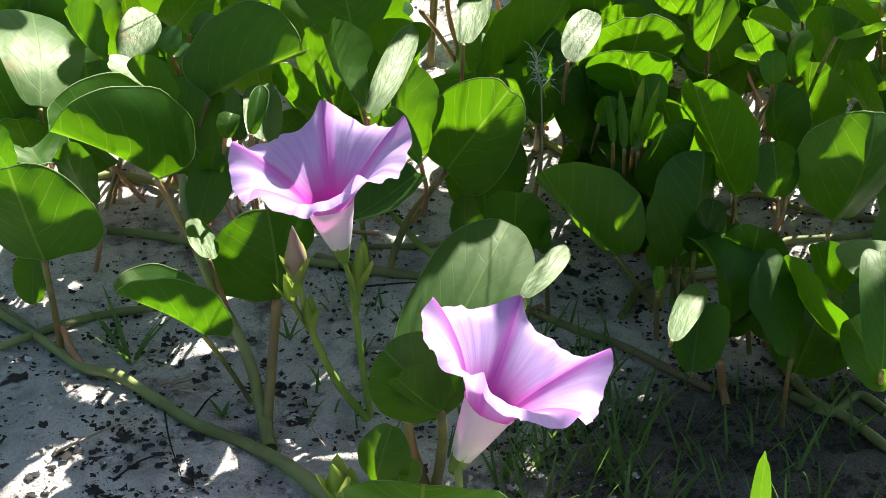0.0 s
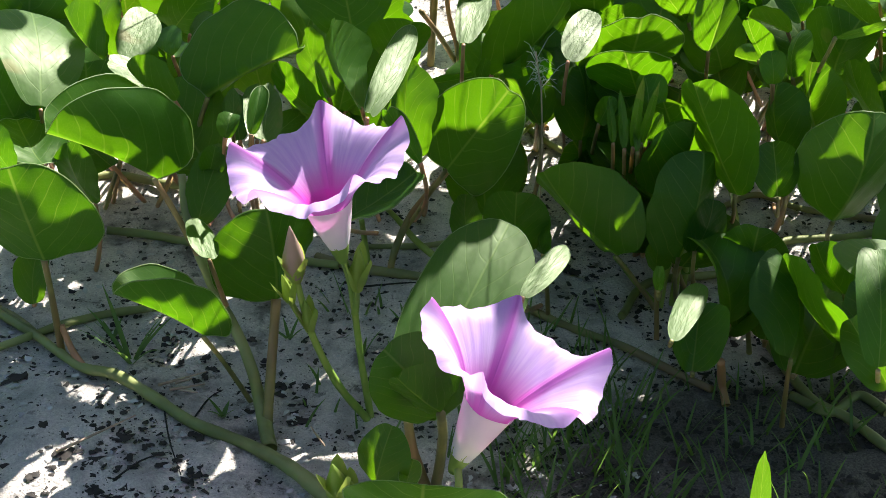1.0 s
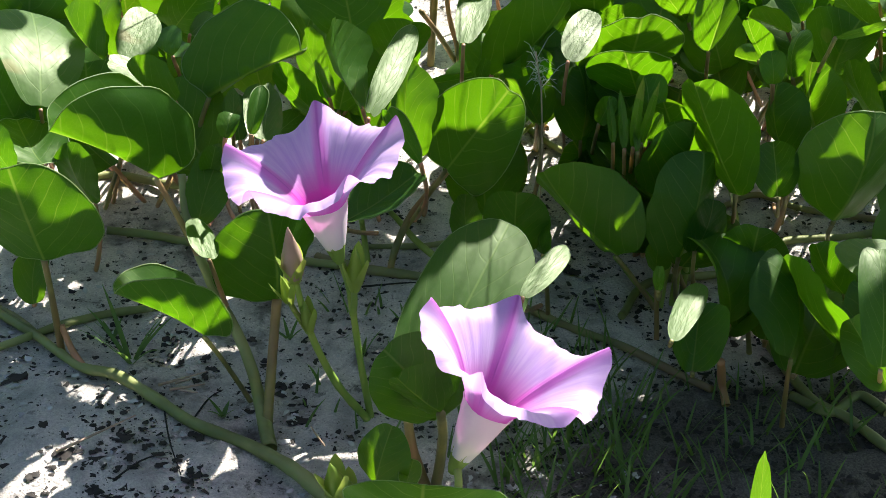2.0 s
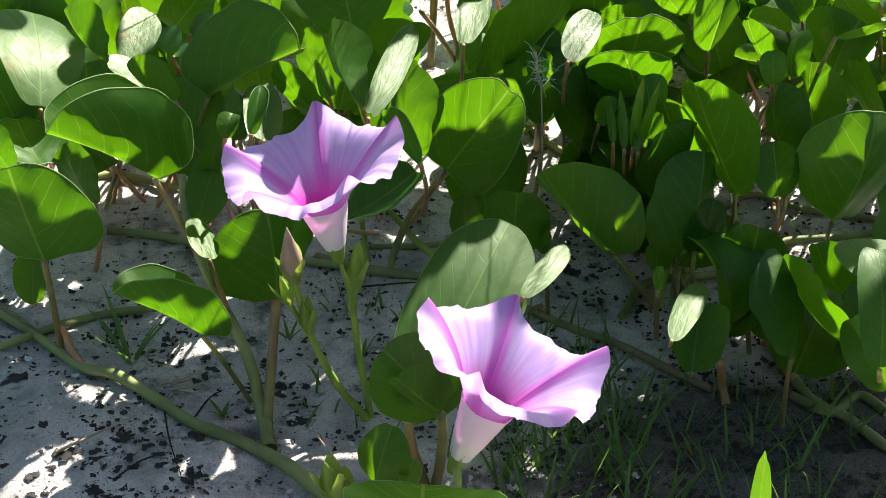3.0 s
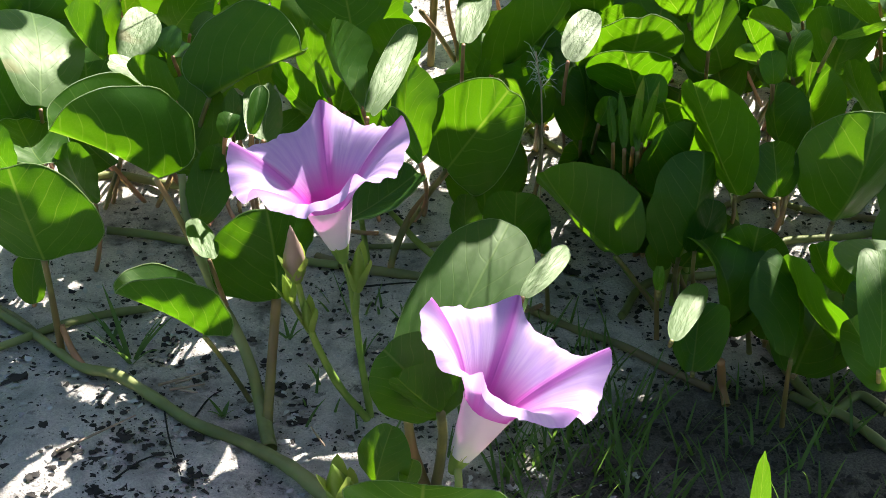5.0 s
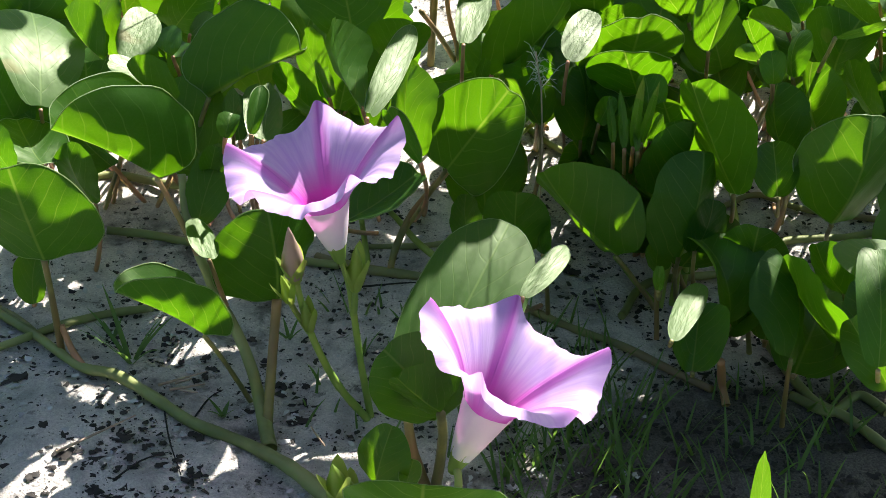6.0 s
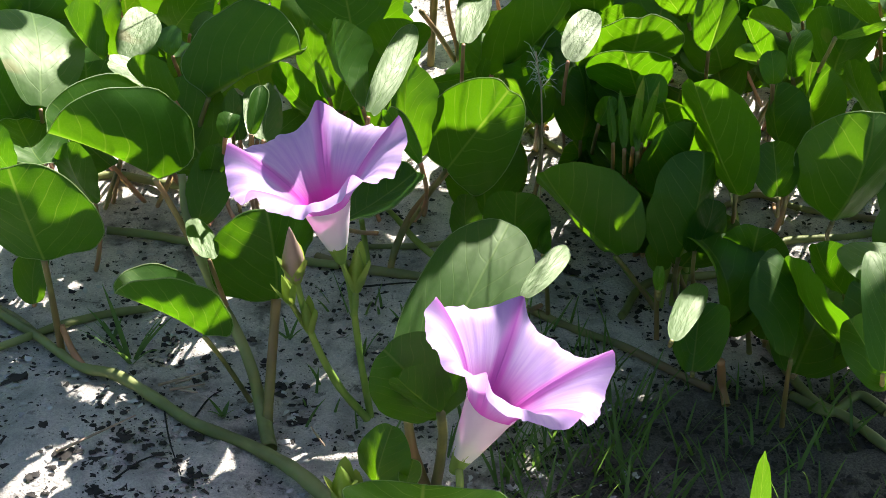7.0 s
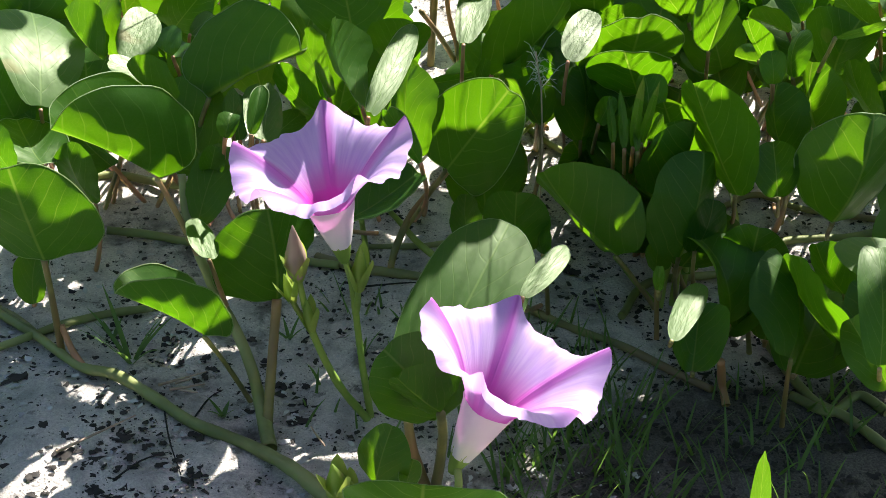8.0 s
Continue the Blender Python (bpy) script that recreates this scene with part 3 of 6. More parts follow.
leaf(v3, (-0.1288, 0.7382, -0.0053), (-0.1020, 0.5782, 0.1260), (-0.0986, 0.5861, 0.1354), (-0.0950, 0.5817, 0.1302), fold=(20, 4), rim=False, bend=73, roll=-102, wave=0.062, notch=0.05, seed=125)
leaf(v4, (-0.0177, 0.7336, -0.0036), (-0.0103, 0.5736, 0.1150), (-0.0262, 0.5698, 0.1456), (-0.0094, 0.5720, 0.1240), fold=(11, 0), bend=-8, roll=50, wave=0.081, notch=0.1, seed=36)
leaf(v4, (-0.0045, 0.8391, -0.0045), (-0.0088, 0.6791, 0.1100), (0.0169, 0.6783, 0.1153), (0.0077, 0.6798, 0.1063), rim=False, fold=(10, 10), bend=6, roll=-112, wave=0.095, notch=0.04, seed=37)
leaf(v4, (0.0268, 0.8350, -0.0070), (0.0199, 0.6750, 0.1150), (0.0226, 0.6730, 0.1277), (0.0252, 0.6743, 0.1218), rim=False, fold=(4, 6), bend=-5, roll=-32, wave=0.105, notch=0.09, seed=38)
leaf(v4, (-0.1032, 0.7759, -0.0038), (-0.0886, 0.6159, 0.1050), (-0.0725, 0.6437, 0.1094), (-0.0699, 0.6361, 0.1052), bend=20, roll=-4, fold=(4, 1), wave=0.02, rim=False, notch=0.07, seed=90)
leaf(v4, (0.0629, 0.8438, -0.0088), (0.0508, 0.6838, 0.1080), (0.0486, 0.6808, 0.1319), (0.0575, 0.6812, 0.1189), fold=(20, 20), roll=-30, rim=False, bend=30, wave=0.114, notch=0.04, seed=105)
leaf(v5, (0.0157, 0.7950, -0.0056), (0.0101, 0.6350, 0.1500), (0.0195, 0.6854, 0.1631), (0.0227, 0.6578, 0.1537), bend=18, roll=-1, fold=(1, 5), wave=0.02, rim=False, notch=0.08, seed=39)
leaf(v5, (0.0827, 0.8171, -0.0096), (0.0644, 0.6571, 0.1320), (0.0808, 0.6989, 0.1442), (0.0839, 0.6836, 0.1372), bend=10, roll=13, fold=(6, 6), wave=0.02, rim=False, notch=0.03, seed=42)
leaf(v5, (0.0641, 0.8421, -0.0089), (0.0536, 0.6821, 0.1120), (0.0513, 0.6797, 0.1308), (0.0608, 0.6807, 0.1191), rim=False, fold=(26, 24), bend=71, roll=-5, wave=0.113, notch=0.06, seed=43)
leaf(v5, (0.1715, 0.9446, 0.0004), (0.1378, 0.7846, 0.0800), (0.1492, 0.7930, 0.1025), (0.1517, 0.7879, 0.0861), rim=False, fold=(14, 24), bend=75, roll=-19, wave=0.119, notch=0.04, seed=53)
leaf(v5, (0.1310, 0.8094, -0.0083), (0.1079, 0.6494, 0.1020), (0.1049, 0.6616, 0.1239), (0.1155, 0.6570, 0.1131), rim=False, fold=(32, 10), bend=50, roll=-91, wave=0.142, notch=0.08, seed=54)
leaf(v5, (0.1298, 0.7789, -0.0096), (0.1011, 0.6189, 0.1020), (0.1047, 0.6158, 0.1235), (0.1075, 0.6179, 0.1087), rim=False, fold=(28, 26), bend=-7, roll=-46, wave=0.103, notch=0.1, seed=55)
leaf(v5, (0.1026, 0.8059, -0.0097), (0.0810, 0.6459, 0.1020), (0.0875, 0.6472, 0.1174), (0.0893, 0.6452, 0.1087), rim=False, fold=(10, 24), bend=35, roll=-108, wave=0.158, notch=0.05, seed=56)
leaf(v5, (0.1265, 0.6727, -0.0099), (0.0975, 0.5251, 0.0750), (0.0967, 0.5226, 0.0899), (0.0998, 0.5232, 0.0836), rim=False, fold=(4, 30), bend=56, roll=62, wave=0.15, notch=0.1, seed=68)
leaf(v5, (0.1316, 0.6271, -0.0085), (0.0965, 0.4794, 0.0780), (0.1156, 0.5195, 0.0820), (0.1121, 0.4982, 0.0790), bend=10, roll=10, fold=(0, 0), wave=0.02, notch=0, rim=False, seed=69)
leaf(v5, (0.1360, 0.6063, -0.0078), (0.1106, 0.4964, 0.0500), (0.1163, 0.5217, 0.0726), (0.1272, 0.5083, 0.0601), rim=False, fold=(14, 26), bend=-4, roll=-82, wave=0.146, notch=0.1, seed=70)
leaf(v5, (0.1099, 0.7591, -0.0105), (0.0883, 0.5991, 0.1100), (0.0864, 0.6130, 0.1338), (0.0898, 0.6060, 0.1219), fold=(20, 20), notch=-0.1, egg=-0.2, roll=-30, bend=20, rim=False, wave=0.103, seed=92)
leaf(v5, (0.1174, 0.7610, -0.0104), (0.0927, 0.6010, 0.1100), (0.0944, 0.5972, 0.1479), (0.0961, 0.5982, 0.1297), fold=(20, 20), notch=-0.1, egg=-0.2, roll=-30, bend=20, rim=False, wave=0.088, seed=93)
leaf(v5, (0.1031, 0.7655, -0.0104), (0.0835, 0.6055, 0.1100), (0.0816, 0.6167, 0.1292), (0.0847, 0.6110, 0.1196), fold=(20, 20), notch=-0.1, egg=-0.2, roll=-30, bend=20, rim=False, wave=0.132, seed=94)
leaf(v5, (0.1264, 0.7655, -0.0101), (0.0974, 0.6055, 0.1100), (0.1024, 0.6006, 0.1435), (0.1022, 0.6021, 0.1274), fold=(20, 20), notch=-0.1, egg=-0.2, roll=-30, bend=20, rim=False, wave=0.101, seed=95)
leaf(v5, (0.1171, 0.7560, -0.0105), (0.0943, 0.5960, 0.1100), (0.0920, 0.6067, 0.1291), (0.0951, 0.6016, 0.1194), fold=(20, 20), notch=-0.1, egg=-0.2, roll=-30, bend=20, rim=False, wave=0.082, seed=96)
leaf(v5, (0.1300, 0.7687, -0.0099), (0.1020, 0.6087, 0.1100), (0.1066, 0.6074, 0.1258), (0.1076, 0.6082, 0.1179), fold=(20, 20), notch=-0.1, egg=-0.2, roll=-30, bend=20, rim=False, wave=0.111, seed=97)
leaf(v5, (0.2067, 0.7923, -0.0029), (0.1652, 0.6323, 0.1300), (0.1634, 0.6383, 0.1463), (0.1710, 0.6351, 0.1386), fold=(8, 8), rim=False, bend=82, roll=32, wave=0.123, notch=0.08, seed=110)
leaf(v6, (0.2833, 0.8614, -0.0034), (0.2369, 0.7014, 0.1320), (0.2126, 0.7023, 0.1525), (0.2325, 0.6996, 0.1471), rim=False, fold=(2, 16), bend=48, roll=-15, wave=0.135, notch=0.09, seed=50)
leaf(v6, (0.2532, 0.9277, -0.0034), (0.2132, 0.7677, 0.1120), (0.1992, 0.7771, 0.1331), (0.2202, 0.7755, 0.1232), rim=False, fold=(30, 32), bend=21, roll=-12, wave=0.086, notch=0.11, seed=52)
leaf(v6, (0.2423, 0.7732, -0.0014), (0.1870, 0.6132, 0.1620), (0.2093, 0.6024, 0.1746), (0.2001, 0.6070, 0.1668), roll=0, bend=30, fold=(4, 4), notch=0, rim=False, wave=0.113, seed=120)
leaf(v6, (0.2075, 0.7552, -0.0041), (0.1651, 0.5952, 0.0850), (0.1623, 0.6072, 0.1107), (0.1752, 0.5997, 0.0990), roll=-60, fold=(16, 22), rim=False, bend=54, wave=0.096, notch=0.04, seed=126)
leaf_Q17 = leaf(v7, (0.2293, 0.5997, -0.0064), (0.1723, 0.4397, 0.0900), (0.1762, 0.4777, 0.1245), (0.1848, 0.4587, 0.1080), rim=False, fold=(13, 12), bend=62, roll=-15, wave=0.04, notch=0.09, seed=76)
leaf_Q17w = leaf(v7, (0.2397, 0.6162, -0.0051), (0.1800, 0.4562, 0.1150), (0.1787, 0.4928, 0.1201), (0.1973, 0.4641, 0.1142), bend=10, roll=6, fold=(0, 0), wave=0.02, notch=0.0, rim=False, seed=77)
leaf(v7, (0.2278, 0.5842, -0.0067), (0.1863, 0.4629, 0.0650), (0.1672, 0.4739, 0.0943), (0.1810, 0.4723, 0.0926), roll=-60, fold=(20, 30), rim=False, bend=67, wave=0.047, notch=0.07, seed=78)
leaf(v7, (0.1408, 0.4708, -0.0005), (0.1127, 0.3721, 0.0700), (0.1109, 0.3717, 0.1033), (0.1149, 0.3704, 0.0904), notch=-0.12, egg=-0.25, fold=(12, 4), roll=10, bend=10, rim=False, wave=0.068, seed=80)
leaf(v8, (-0.0048, 0.4740, -0.0058), (-0.0149, 0.4654, 0.0470), (0.0304, 0.5535, 0.0935), (0.0377, 0.5171, 0.0706), bend=22, roll=8, thick=0.0024, wave=0.02, fold=(8, 2), notch=0.02, seed=81)
leaf(v8, (0.0545, 0.6389, -0.0047), (0.0330, 0.4789, 0.1000), (0.0542, 0.5133, 0.1048), (0.0481, 0.4944, 0.1005), bend=10, roll=6, fold=(4, 2), wave=0.02, notch=0.02, egg=0.1, seed=82)
leaf(v8, (-0.0162, 0.4888, -0.0062), (-0.0149, 0.4106, 0.0550), (-0.0117, 0.4299, 0.0550), (-0.0085, 0.4240, 0.0533), bend=3, roll=-9, fold=(5, 2), wave=0.02, notch=0.03, seed=86)
leaf(v8, (-0.0094, 0.4536, -0.0054), (-0.0083, 0.3454, 0.0850), (-0.0066, 0.3631, 0.0974), (0.0194, 0.3561, 0.0917), fold=(1, 10), bend=61, roll=-72, wave=0.079, notch=0.05, seed=87)
leaf_A = cupped_leaf(v2, (-0.1179, 0.5667, 0.0700), (-0.1327, 0.5624, 0.1126), (-0.344, -0.585, 0.735), (0.867, 0.103, 0.487), 0.0851, 0.42, (89, 26), (64, 14), -27, -0.13, 0.34, seed=1, rim=True, thick=0.0014)
cupped_leaf(v4, (-0.0277, 0.7072, -0.0040), (0.0020, 0.6285, 0.0845), (0.354, -0.522, 0.776), (0.510, 0.803, 0.308), 0.0708, 0.37, (3, -6), (-53, 8), 36, -0.16, 0.14, seed=2, rim=True)
leaf_D = cupped_leaf(v2, (-0.0939, 0.5460, -0.0047), (-0.1077, 0.5127, 0.0585), (-0.586, -0.240, 0.774), (0.682, 0.369, 0.631), 0.0601, 0.38, (54, 26), (20, 29), -28, 0.03, 0.35, seed=3, rim=True, thick=0.0012)
cupped_leaf(v5, (0.1883, 0.8833, -0.0040), (0.1403, 0.6759, 0.1297), (-0.012, -0.662, 0.750), (0.295, 0.714, 0.635), 0.0424, 0.42, (71, 7), (-18, 66), 60, 0.28, 0.14, seed=4, rim=True)
cupped_leaf(v1, (-0.1927, 0.5711, 0.0075), (-0.1874, 0.5521, 0.0756), (0.044, -0.551, 0.834), (-0.371, 0.766, 0.525), 0.0612, 0.50, (-10, 34), (4, 14), 66, -0.16, 0.20, seed=5, rim=True, thick=0.0016)
cupped_leaf(v1, (-0.2595, 0.7154, -0.0040), (-0.2080, 0.5885, 0.1044), (-0.564, -0.216, 0.797), (0.347, 0.814, 0.466), 0.0256, 0.42, (10, 2), (14, -32), 64, 0.10, 0.03, seed=6)
cupped_leaf(v3, (-0.2368, 0.8644, -0.0040), (-0.1832, 0.6853, 0.1207), (-0.748, 0.269, 0.606), (0.546, 0.769, 0.333), 0.0377, 0.55, (32, 74), (-4, -7), 27, 0.35, 0.05, seed=8)
cupped_leaf(v3, (-0.2296, 0.8757, -0.0040), (-0.1847, 0.7071, 0.1153), (-0.413, 0.076, 0.908), (0.675, 0.695, 0.249), 0.0437, 0.46, (8, 27), (3, 7), 62, 0.26, 0.18, seed=9)
cupped_leaf(v3, (-0.1852, 0.8738, -0.0040), (-0.1493, 0.7054, 0.1152), (-0.638, 0.770, 0.011), (0.613, 0.499, 0.613), 0.0304, 0.51, (68, 38), (35, 36), 8, 0.11, 0.26, seed=11)
cupped_leaf(v3, (-0.1730, 0.8032, -0.0040), (-0.1326, 0.6214, 0.1251), (-0.932, -0.005, 0.361), (0.249, 0.716, 0.652), 0.0347, 0.51, (23, 17), (31, 13), 41, 0.19, 0.18, seed=13)
leaf_TOP = cupped_leaf(v2, (-0.1351, 0.6574, 0.0700), (-0.1197, 0.6439, 0.1173), (0.818, 0.235, 0.526), (-0.527, 0.674, 0.519), 0.0652, 0.60, (26, 72), (5, 35), -26, -0.01, 0.29, seed=14, rim=True, thick=0.0014)
leaf_M3 = cupped_leaf(v3, (-0.0532, 0.7871, -0.0023), (-0.0425, 0.6576, 0.1060), (-0.677, 0.245, 0.694), (0.728, 0.360, 0.584), 0.0525, 0.46, (1, 40), (-18, 25), 54, 0.35, 0.03, seed=15)
leaf_M1 = cupped_leaf(v3, (-0.0799, 0.7779, -0.0030), (-0.0655, 0.6415, 0.1110), (-0.772, -0.096, 0.629), (0.414, 0.674, 0.612), 0.0350, 0.45, (9, 0), (12, 4), 42, 0.01, 0.16, seed=16)
cupped_leaf(v3, (-0.0726, 0.8090, -0.0040), (-0.0628, 0.6946, 0.0952), (-0.515, 0.393, 0.762), (0.840, 0.407, 0.358), 0.0439, 0.52, (18, 13), (-7, -51), 24, 0.22, 0.13, seed=17)
leaf_M8 = cupped_leaf(v4, (-0.0119, 0.7407, -0.0036), (-0.0118, 0.5969, 0.1061), (-0.486, 0.238, 0.841), (0.847, 0.366, 0.386), 0.0502, 0.41, (20, 18), (32, -49), 56, 0.28, 0.08, seed=19)
cupped_leaf(v4, (0.0583, 0.7688, -0.0040), (0.0528, 0.6798, 0.0863), (-0.495, -0.235, 0.837), (0.431, 0.770, 0.471), 0.0345, 0.49, (26, 13), (45, 18), 17, 0.16, 0.09, seed=20)
cupped_leaf(v3, (-0.0319, 0.8644, -0.0040), (-0.0287, 0.7332, 0.0990), (0.323, -0.628, 0.708), (0.099, 0.767, 0.634), 0.0390, 0.56, (26, 17), (28, 8), 49, 0.01, 0.18, seed=21)
leaf_G1 = cupped_leaf(v4, (-0.0396, 0.7186, -0.0040), (-0.0456, 0.5657, 0.0892), (0.803, 0.581, 0.134), (-0.112, -0.075, 0.991), 0.0456, 0.46, (13, 13), (12, 17), 22, -0.04, 0.03, seed=22, rim=True)
leaf_G2 = cupped_leaf(v2, (-0.0845, 0.5174, -0.0045), (-0.0793, 0.5521, 0.0537), (0.165, -0.437, 0.884), (-0.391, 0.794, 0.465), 0.0607, 0.52, (42, 14), (-10, 12), 63, -0.02, 0.24, seed=23, rim=True, thick=0.0024)
cupped_leaf(v8, (-0.0048, 0.4759, -0.0058), (-0.0009, 0.4476, 0.0642), (-0.680, -0.201, 0.705), (-0.057, 0.973, 0.222), 0.0279, 0.54, (29, 24), (19, 33), 16, -0.09, 0.08, seed=25, thick=0.0022)
cupped_leaf(v8, (-0.0268, 0.5058, -0.0066), (-0.0266, 0.4212, 0.0502), (0.125, -0.187, 0.974), (0.368, 0.921, 0.129), 0.0279, 0.42, (8, 22), (5, -4), 56, -0.17, 0.09, seed=26)
cupped_leaf(v5, (0.0269, 0.8391, -0.0040), (0.0197, 0.6992, 0.1059), (0.184, 0.098, 0.978), (-0.971, 0.171, 0.165), 0.0330, 0.50, (8, 17), (-6, 23), 27, 0.15, 0.06, seed=28)
cupped_leaf(v5, (0.0328, 0.8435, -0.0040), (0.0275, 0.7149, 0.1005), (0.860, -0.096, 0.501), (-0.269, 0.750, 0.604), 0.0680, 0.46, (15, 20), (8, 11), 51, 0.24, 0.15, seed=29)
cupped_leaf(v5, (0.1300, 0.9199, -0.0040), (0.1023, 0.7330, 0.1202), (-0.114, -0.691, 0.714), (0.085, 0.709, 0.700), 0.0268, 0.50, (15, 4), (-3, -21), 27, -0.06, 0.16, seed=31)
cupped_leaf(v5, (0.1297, 0.8589, -0.0040), (0.1032, 0.7163, 0.1045), (0.044, -0.764, 0.643), (0.066, 0.645, 0.762), 0.0564, 0.54, (15, 3), (7, -17), 37, -0.24, 0.24, seed=32, rim=True)
cupped_leaf(v5, (0.1269, 0.8132, -0.0040), (0.1067, 0.6874, 0.1008), (-0.308, -0.528, 0.792), (0.347, 0.713, 0.610), 0.0451, 0.49, (18, -10), (-10, -11), 0, 0.33, 0.14, seed=33, rim=True)
cupped_leaf(v5, (0.0898, 0.7484, -0.0040), (0.0770, 0.6916, 0.0707), (0.259, 0.099, 0.961), (-0.706, 0.698, 0.119), 0.0443, 0.49, (16, 11), (-13, 12), 47, 0.11, 0.04, seed=34)
cupped_leaf(v5, (0.1812, 0.9303, -0.0040), (0.1409, 0.7424, 0.1211), (-0.619, -0.336, 0.710), (0.351, 0.691, 0.632), 0.0293, 0.43, (22, 9), (-3, 9), 7, 0.32, 0.05, seed=35)
leaf_R12 = cupped_leaf(v6, (0.1614, 0.7042, -0.0098), (0.1446, 0.5976, 0.0850), (-0.412, 0.196, 0.890), (0.781, 0.579, 0.234), 0.0643, 0.46, (9, 26), (-4, -7), 2, 0.30, 0.04, seed=36)
cupped_leaf(v5, (0.1366, 0.6497, -0.0040), (0.1096, 0.6085, 0.0793), (0.600, -0.127, 0.790), (-0.675, 0.450, 0.585), 0.0483, 0.52, (59, 43), (-3, 8), 45, -0.00, 0.15, seed=37)
cupped_leaf(v5, (0.1296, 0.6408, -0.0040), (0.1159, 0.5790, 0.0614), (0.340, -0.071, 0.938), (-0.356, 0.913, 0.198), 0.0598, 0.43, (19, 12), (31, 6), 47, 0.07, 0.14, seed=38)
cupped_leaf(v5, (0.1165, 0.6349, -0.0040), (0.0852, 0.5789, 0.0613), (-0.718, 0.061, 0.693), (0.496, 0.743, 0.449), 0.0648, 0.50, (9, 26), (55, 3), 13, 0.02, 0.19, seed=39)
cupped_leaf(v5, (0.1387, 0.6218, -0.0040), (0.1241, 0.5819, 0.0626), (0.477, 0.044, 0.878), (-0.500, 0.835, 0.230), 0.0309, 0.45, (1, 3), (-17, 3), 39, 0.01, 0.18, seed=40)
cupped_leaf(v6, (0.2256, 0.8617, -0.0040), (0.1688, 0.6578, 0.1294), (-0.630, 0.056, 0.774), (0.687, 0.505, 0.523), 0.0297, 0.50, (10, 8), (-7, 34), 23, 0.04, 0.10, seed=41)
cupped_leaf(v6, (0.2230, 0.8644, -0.0040), (0.1686, 0.6805, 0.1229), (-0.634, 0.735, -0.242), (0.550, 0.648, 0.527), 0.0200, 0.45, (31, 18), (61, 13), 20, 0.05, 0.16, seed=42)
cupped_leaf(v6, (0.2468, 0.9128, -0.0040), (0.1960, 0.7323, 0.1189), (-0.851, 0.313, 0.422), (0.526, 0.508, 0.682), 0.0280, 0.47, (15, 12), (20, 22), -21, 0.14, 0.18, seed=43)
cupped_leaf(v6, (0.2401, 0.8373, -0.0040), (0.1796, 0.6504, 0.1259), (-0.323, 0.182, 0.929), (0.864, 0.457, 0.211), 0.0278, 0.42, (13, 12), (2, 25), 69, 0.03, 0.03, seed=44)
cupped_leaf(v6, (0.2315, 0.7558, -0.0040), (0.1937, 0.6400, 0.0993), (-0.460, -0.081, 0.884), (0.731, 0.531, 0.428), 0.0448, 0.41, (22, 24), (28, 23), 42, 0.14, 0.18, seed=45)
cupped_leaf(v6, (0.2017, 0.7224, -0.0040), (0.1771, 0.6309, 0.0907), (-0.593, 0.150, 0.791), (0.710, 0.561, 0.426), 0.0423, 0.46, (15, 19), (44, 10), 65, 0.08, 0.04, seed=46, thick=0.0016)
cupped_leaf(v6, (0.2645, 0.8408, -0.0040), (0.2160, 0.7006, 0.1054), (-0.288, -0.656, 0.698), (0.695, 0.359, 0.624), 0.0507, 0.51, (47, 14), (55, -17), 65, 0.29, 0.19, seed=47)
cupped_leaf(v6, (0.2805, 0.7845, -0.0040), (0.2300, 0.6654, 0.0981), (-0.691, 0.121, 0.713), (0.687, 0.418, 0.595), 0.0366, 0.45, (12, 9), (-10, 1), 39, 0.08, 0.13, seed=48)
leaf_R13 = cupped_leaf(v6, (0.2301, 0.7007, -0.0038), (0.1928, 0.5894, 0.0755), (0.324, -0.358, 0.876), (-0.166, 0.890, 0.425), 0.0647, 0.49, (22, 32), (-3, 8), 54, -0.01, 0.07, seed=49, rim=True)
cupped_leaf(v6, (0.1603, 0.5909, -0.0040), (0.1511, 0.5795, 0.0461), (-0.074, -0.416, 0.906), (0.341, 0.843, 0.415), 0.0387, 0.48, (14, 26), (5, -19), 46, -0.04, 0.20, seed=50)
cupped_leaf(v6, (0.1632, 0.5259, -0.0040), (0.1586, 0.5130, 0.0460), (0.410, 0.575, 0.708), (-0.858, 0.506, 0.085), 0.0622, 0.40, (11, 34), (-28, 46), 61, 0.09, 0.16, seed=51)
cupped_leaf(v6, (0.2062, 0.5806, -0.0040), (0.1915, 0.5527, 0.0558), (-0.724, 0.174, 0.668), (0.592, 0.654, 0.471), 0.0326, 0.48, (19, 13), (18, 7), 44, 0.12, 0.18, seed=52)
leaf_Q16 = cupped_leaf(v6, (0.2171, 0.6127, -0.0072), (0.1934, 0.5051, 0.0498), (-0.760, 0.649, 0.026), (0.413, 0.452, 0.791), 0.0671, 0.53, (14, 16), (23, -43), 54, 0.08, 0.03, seed=53)
cupped_leaf(v4, (0.0178, 0.6349, -0.0040), (0.0142, 0.6154, 0.0496), (-0.348, 0.315, 0.883), (0.834, 0.534, 0.138), 0.0270, 0.50, (15, 0), (-5, -25), 37, -0.12, 0.11, seed=55)
cupped_leaf(v4, (0.0366, 0.6235, -0.0040), (0.0361, 0.6006, 0.0522), (-0.020, -0.316, 0.949), (0.134, 0.939, 0.315), 0.0400, 0.44, (11, 17), (-16, -3), 23, 0.01, 0.11, seed=56)
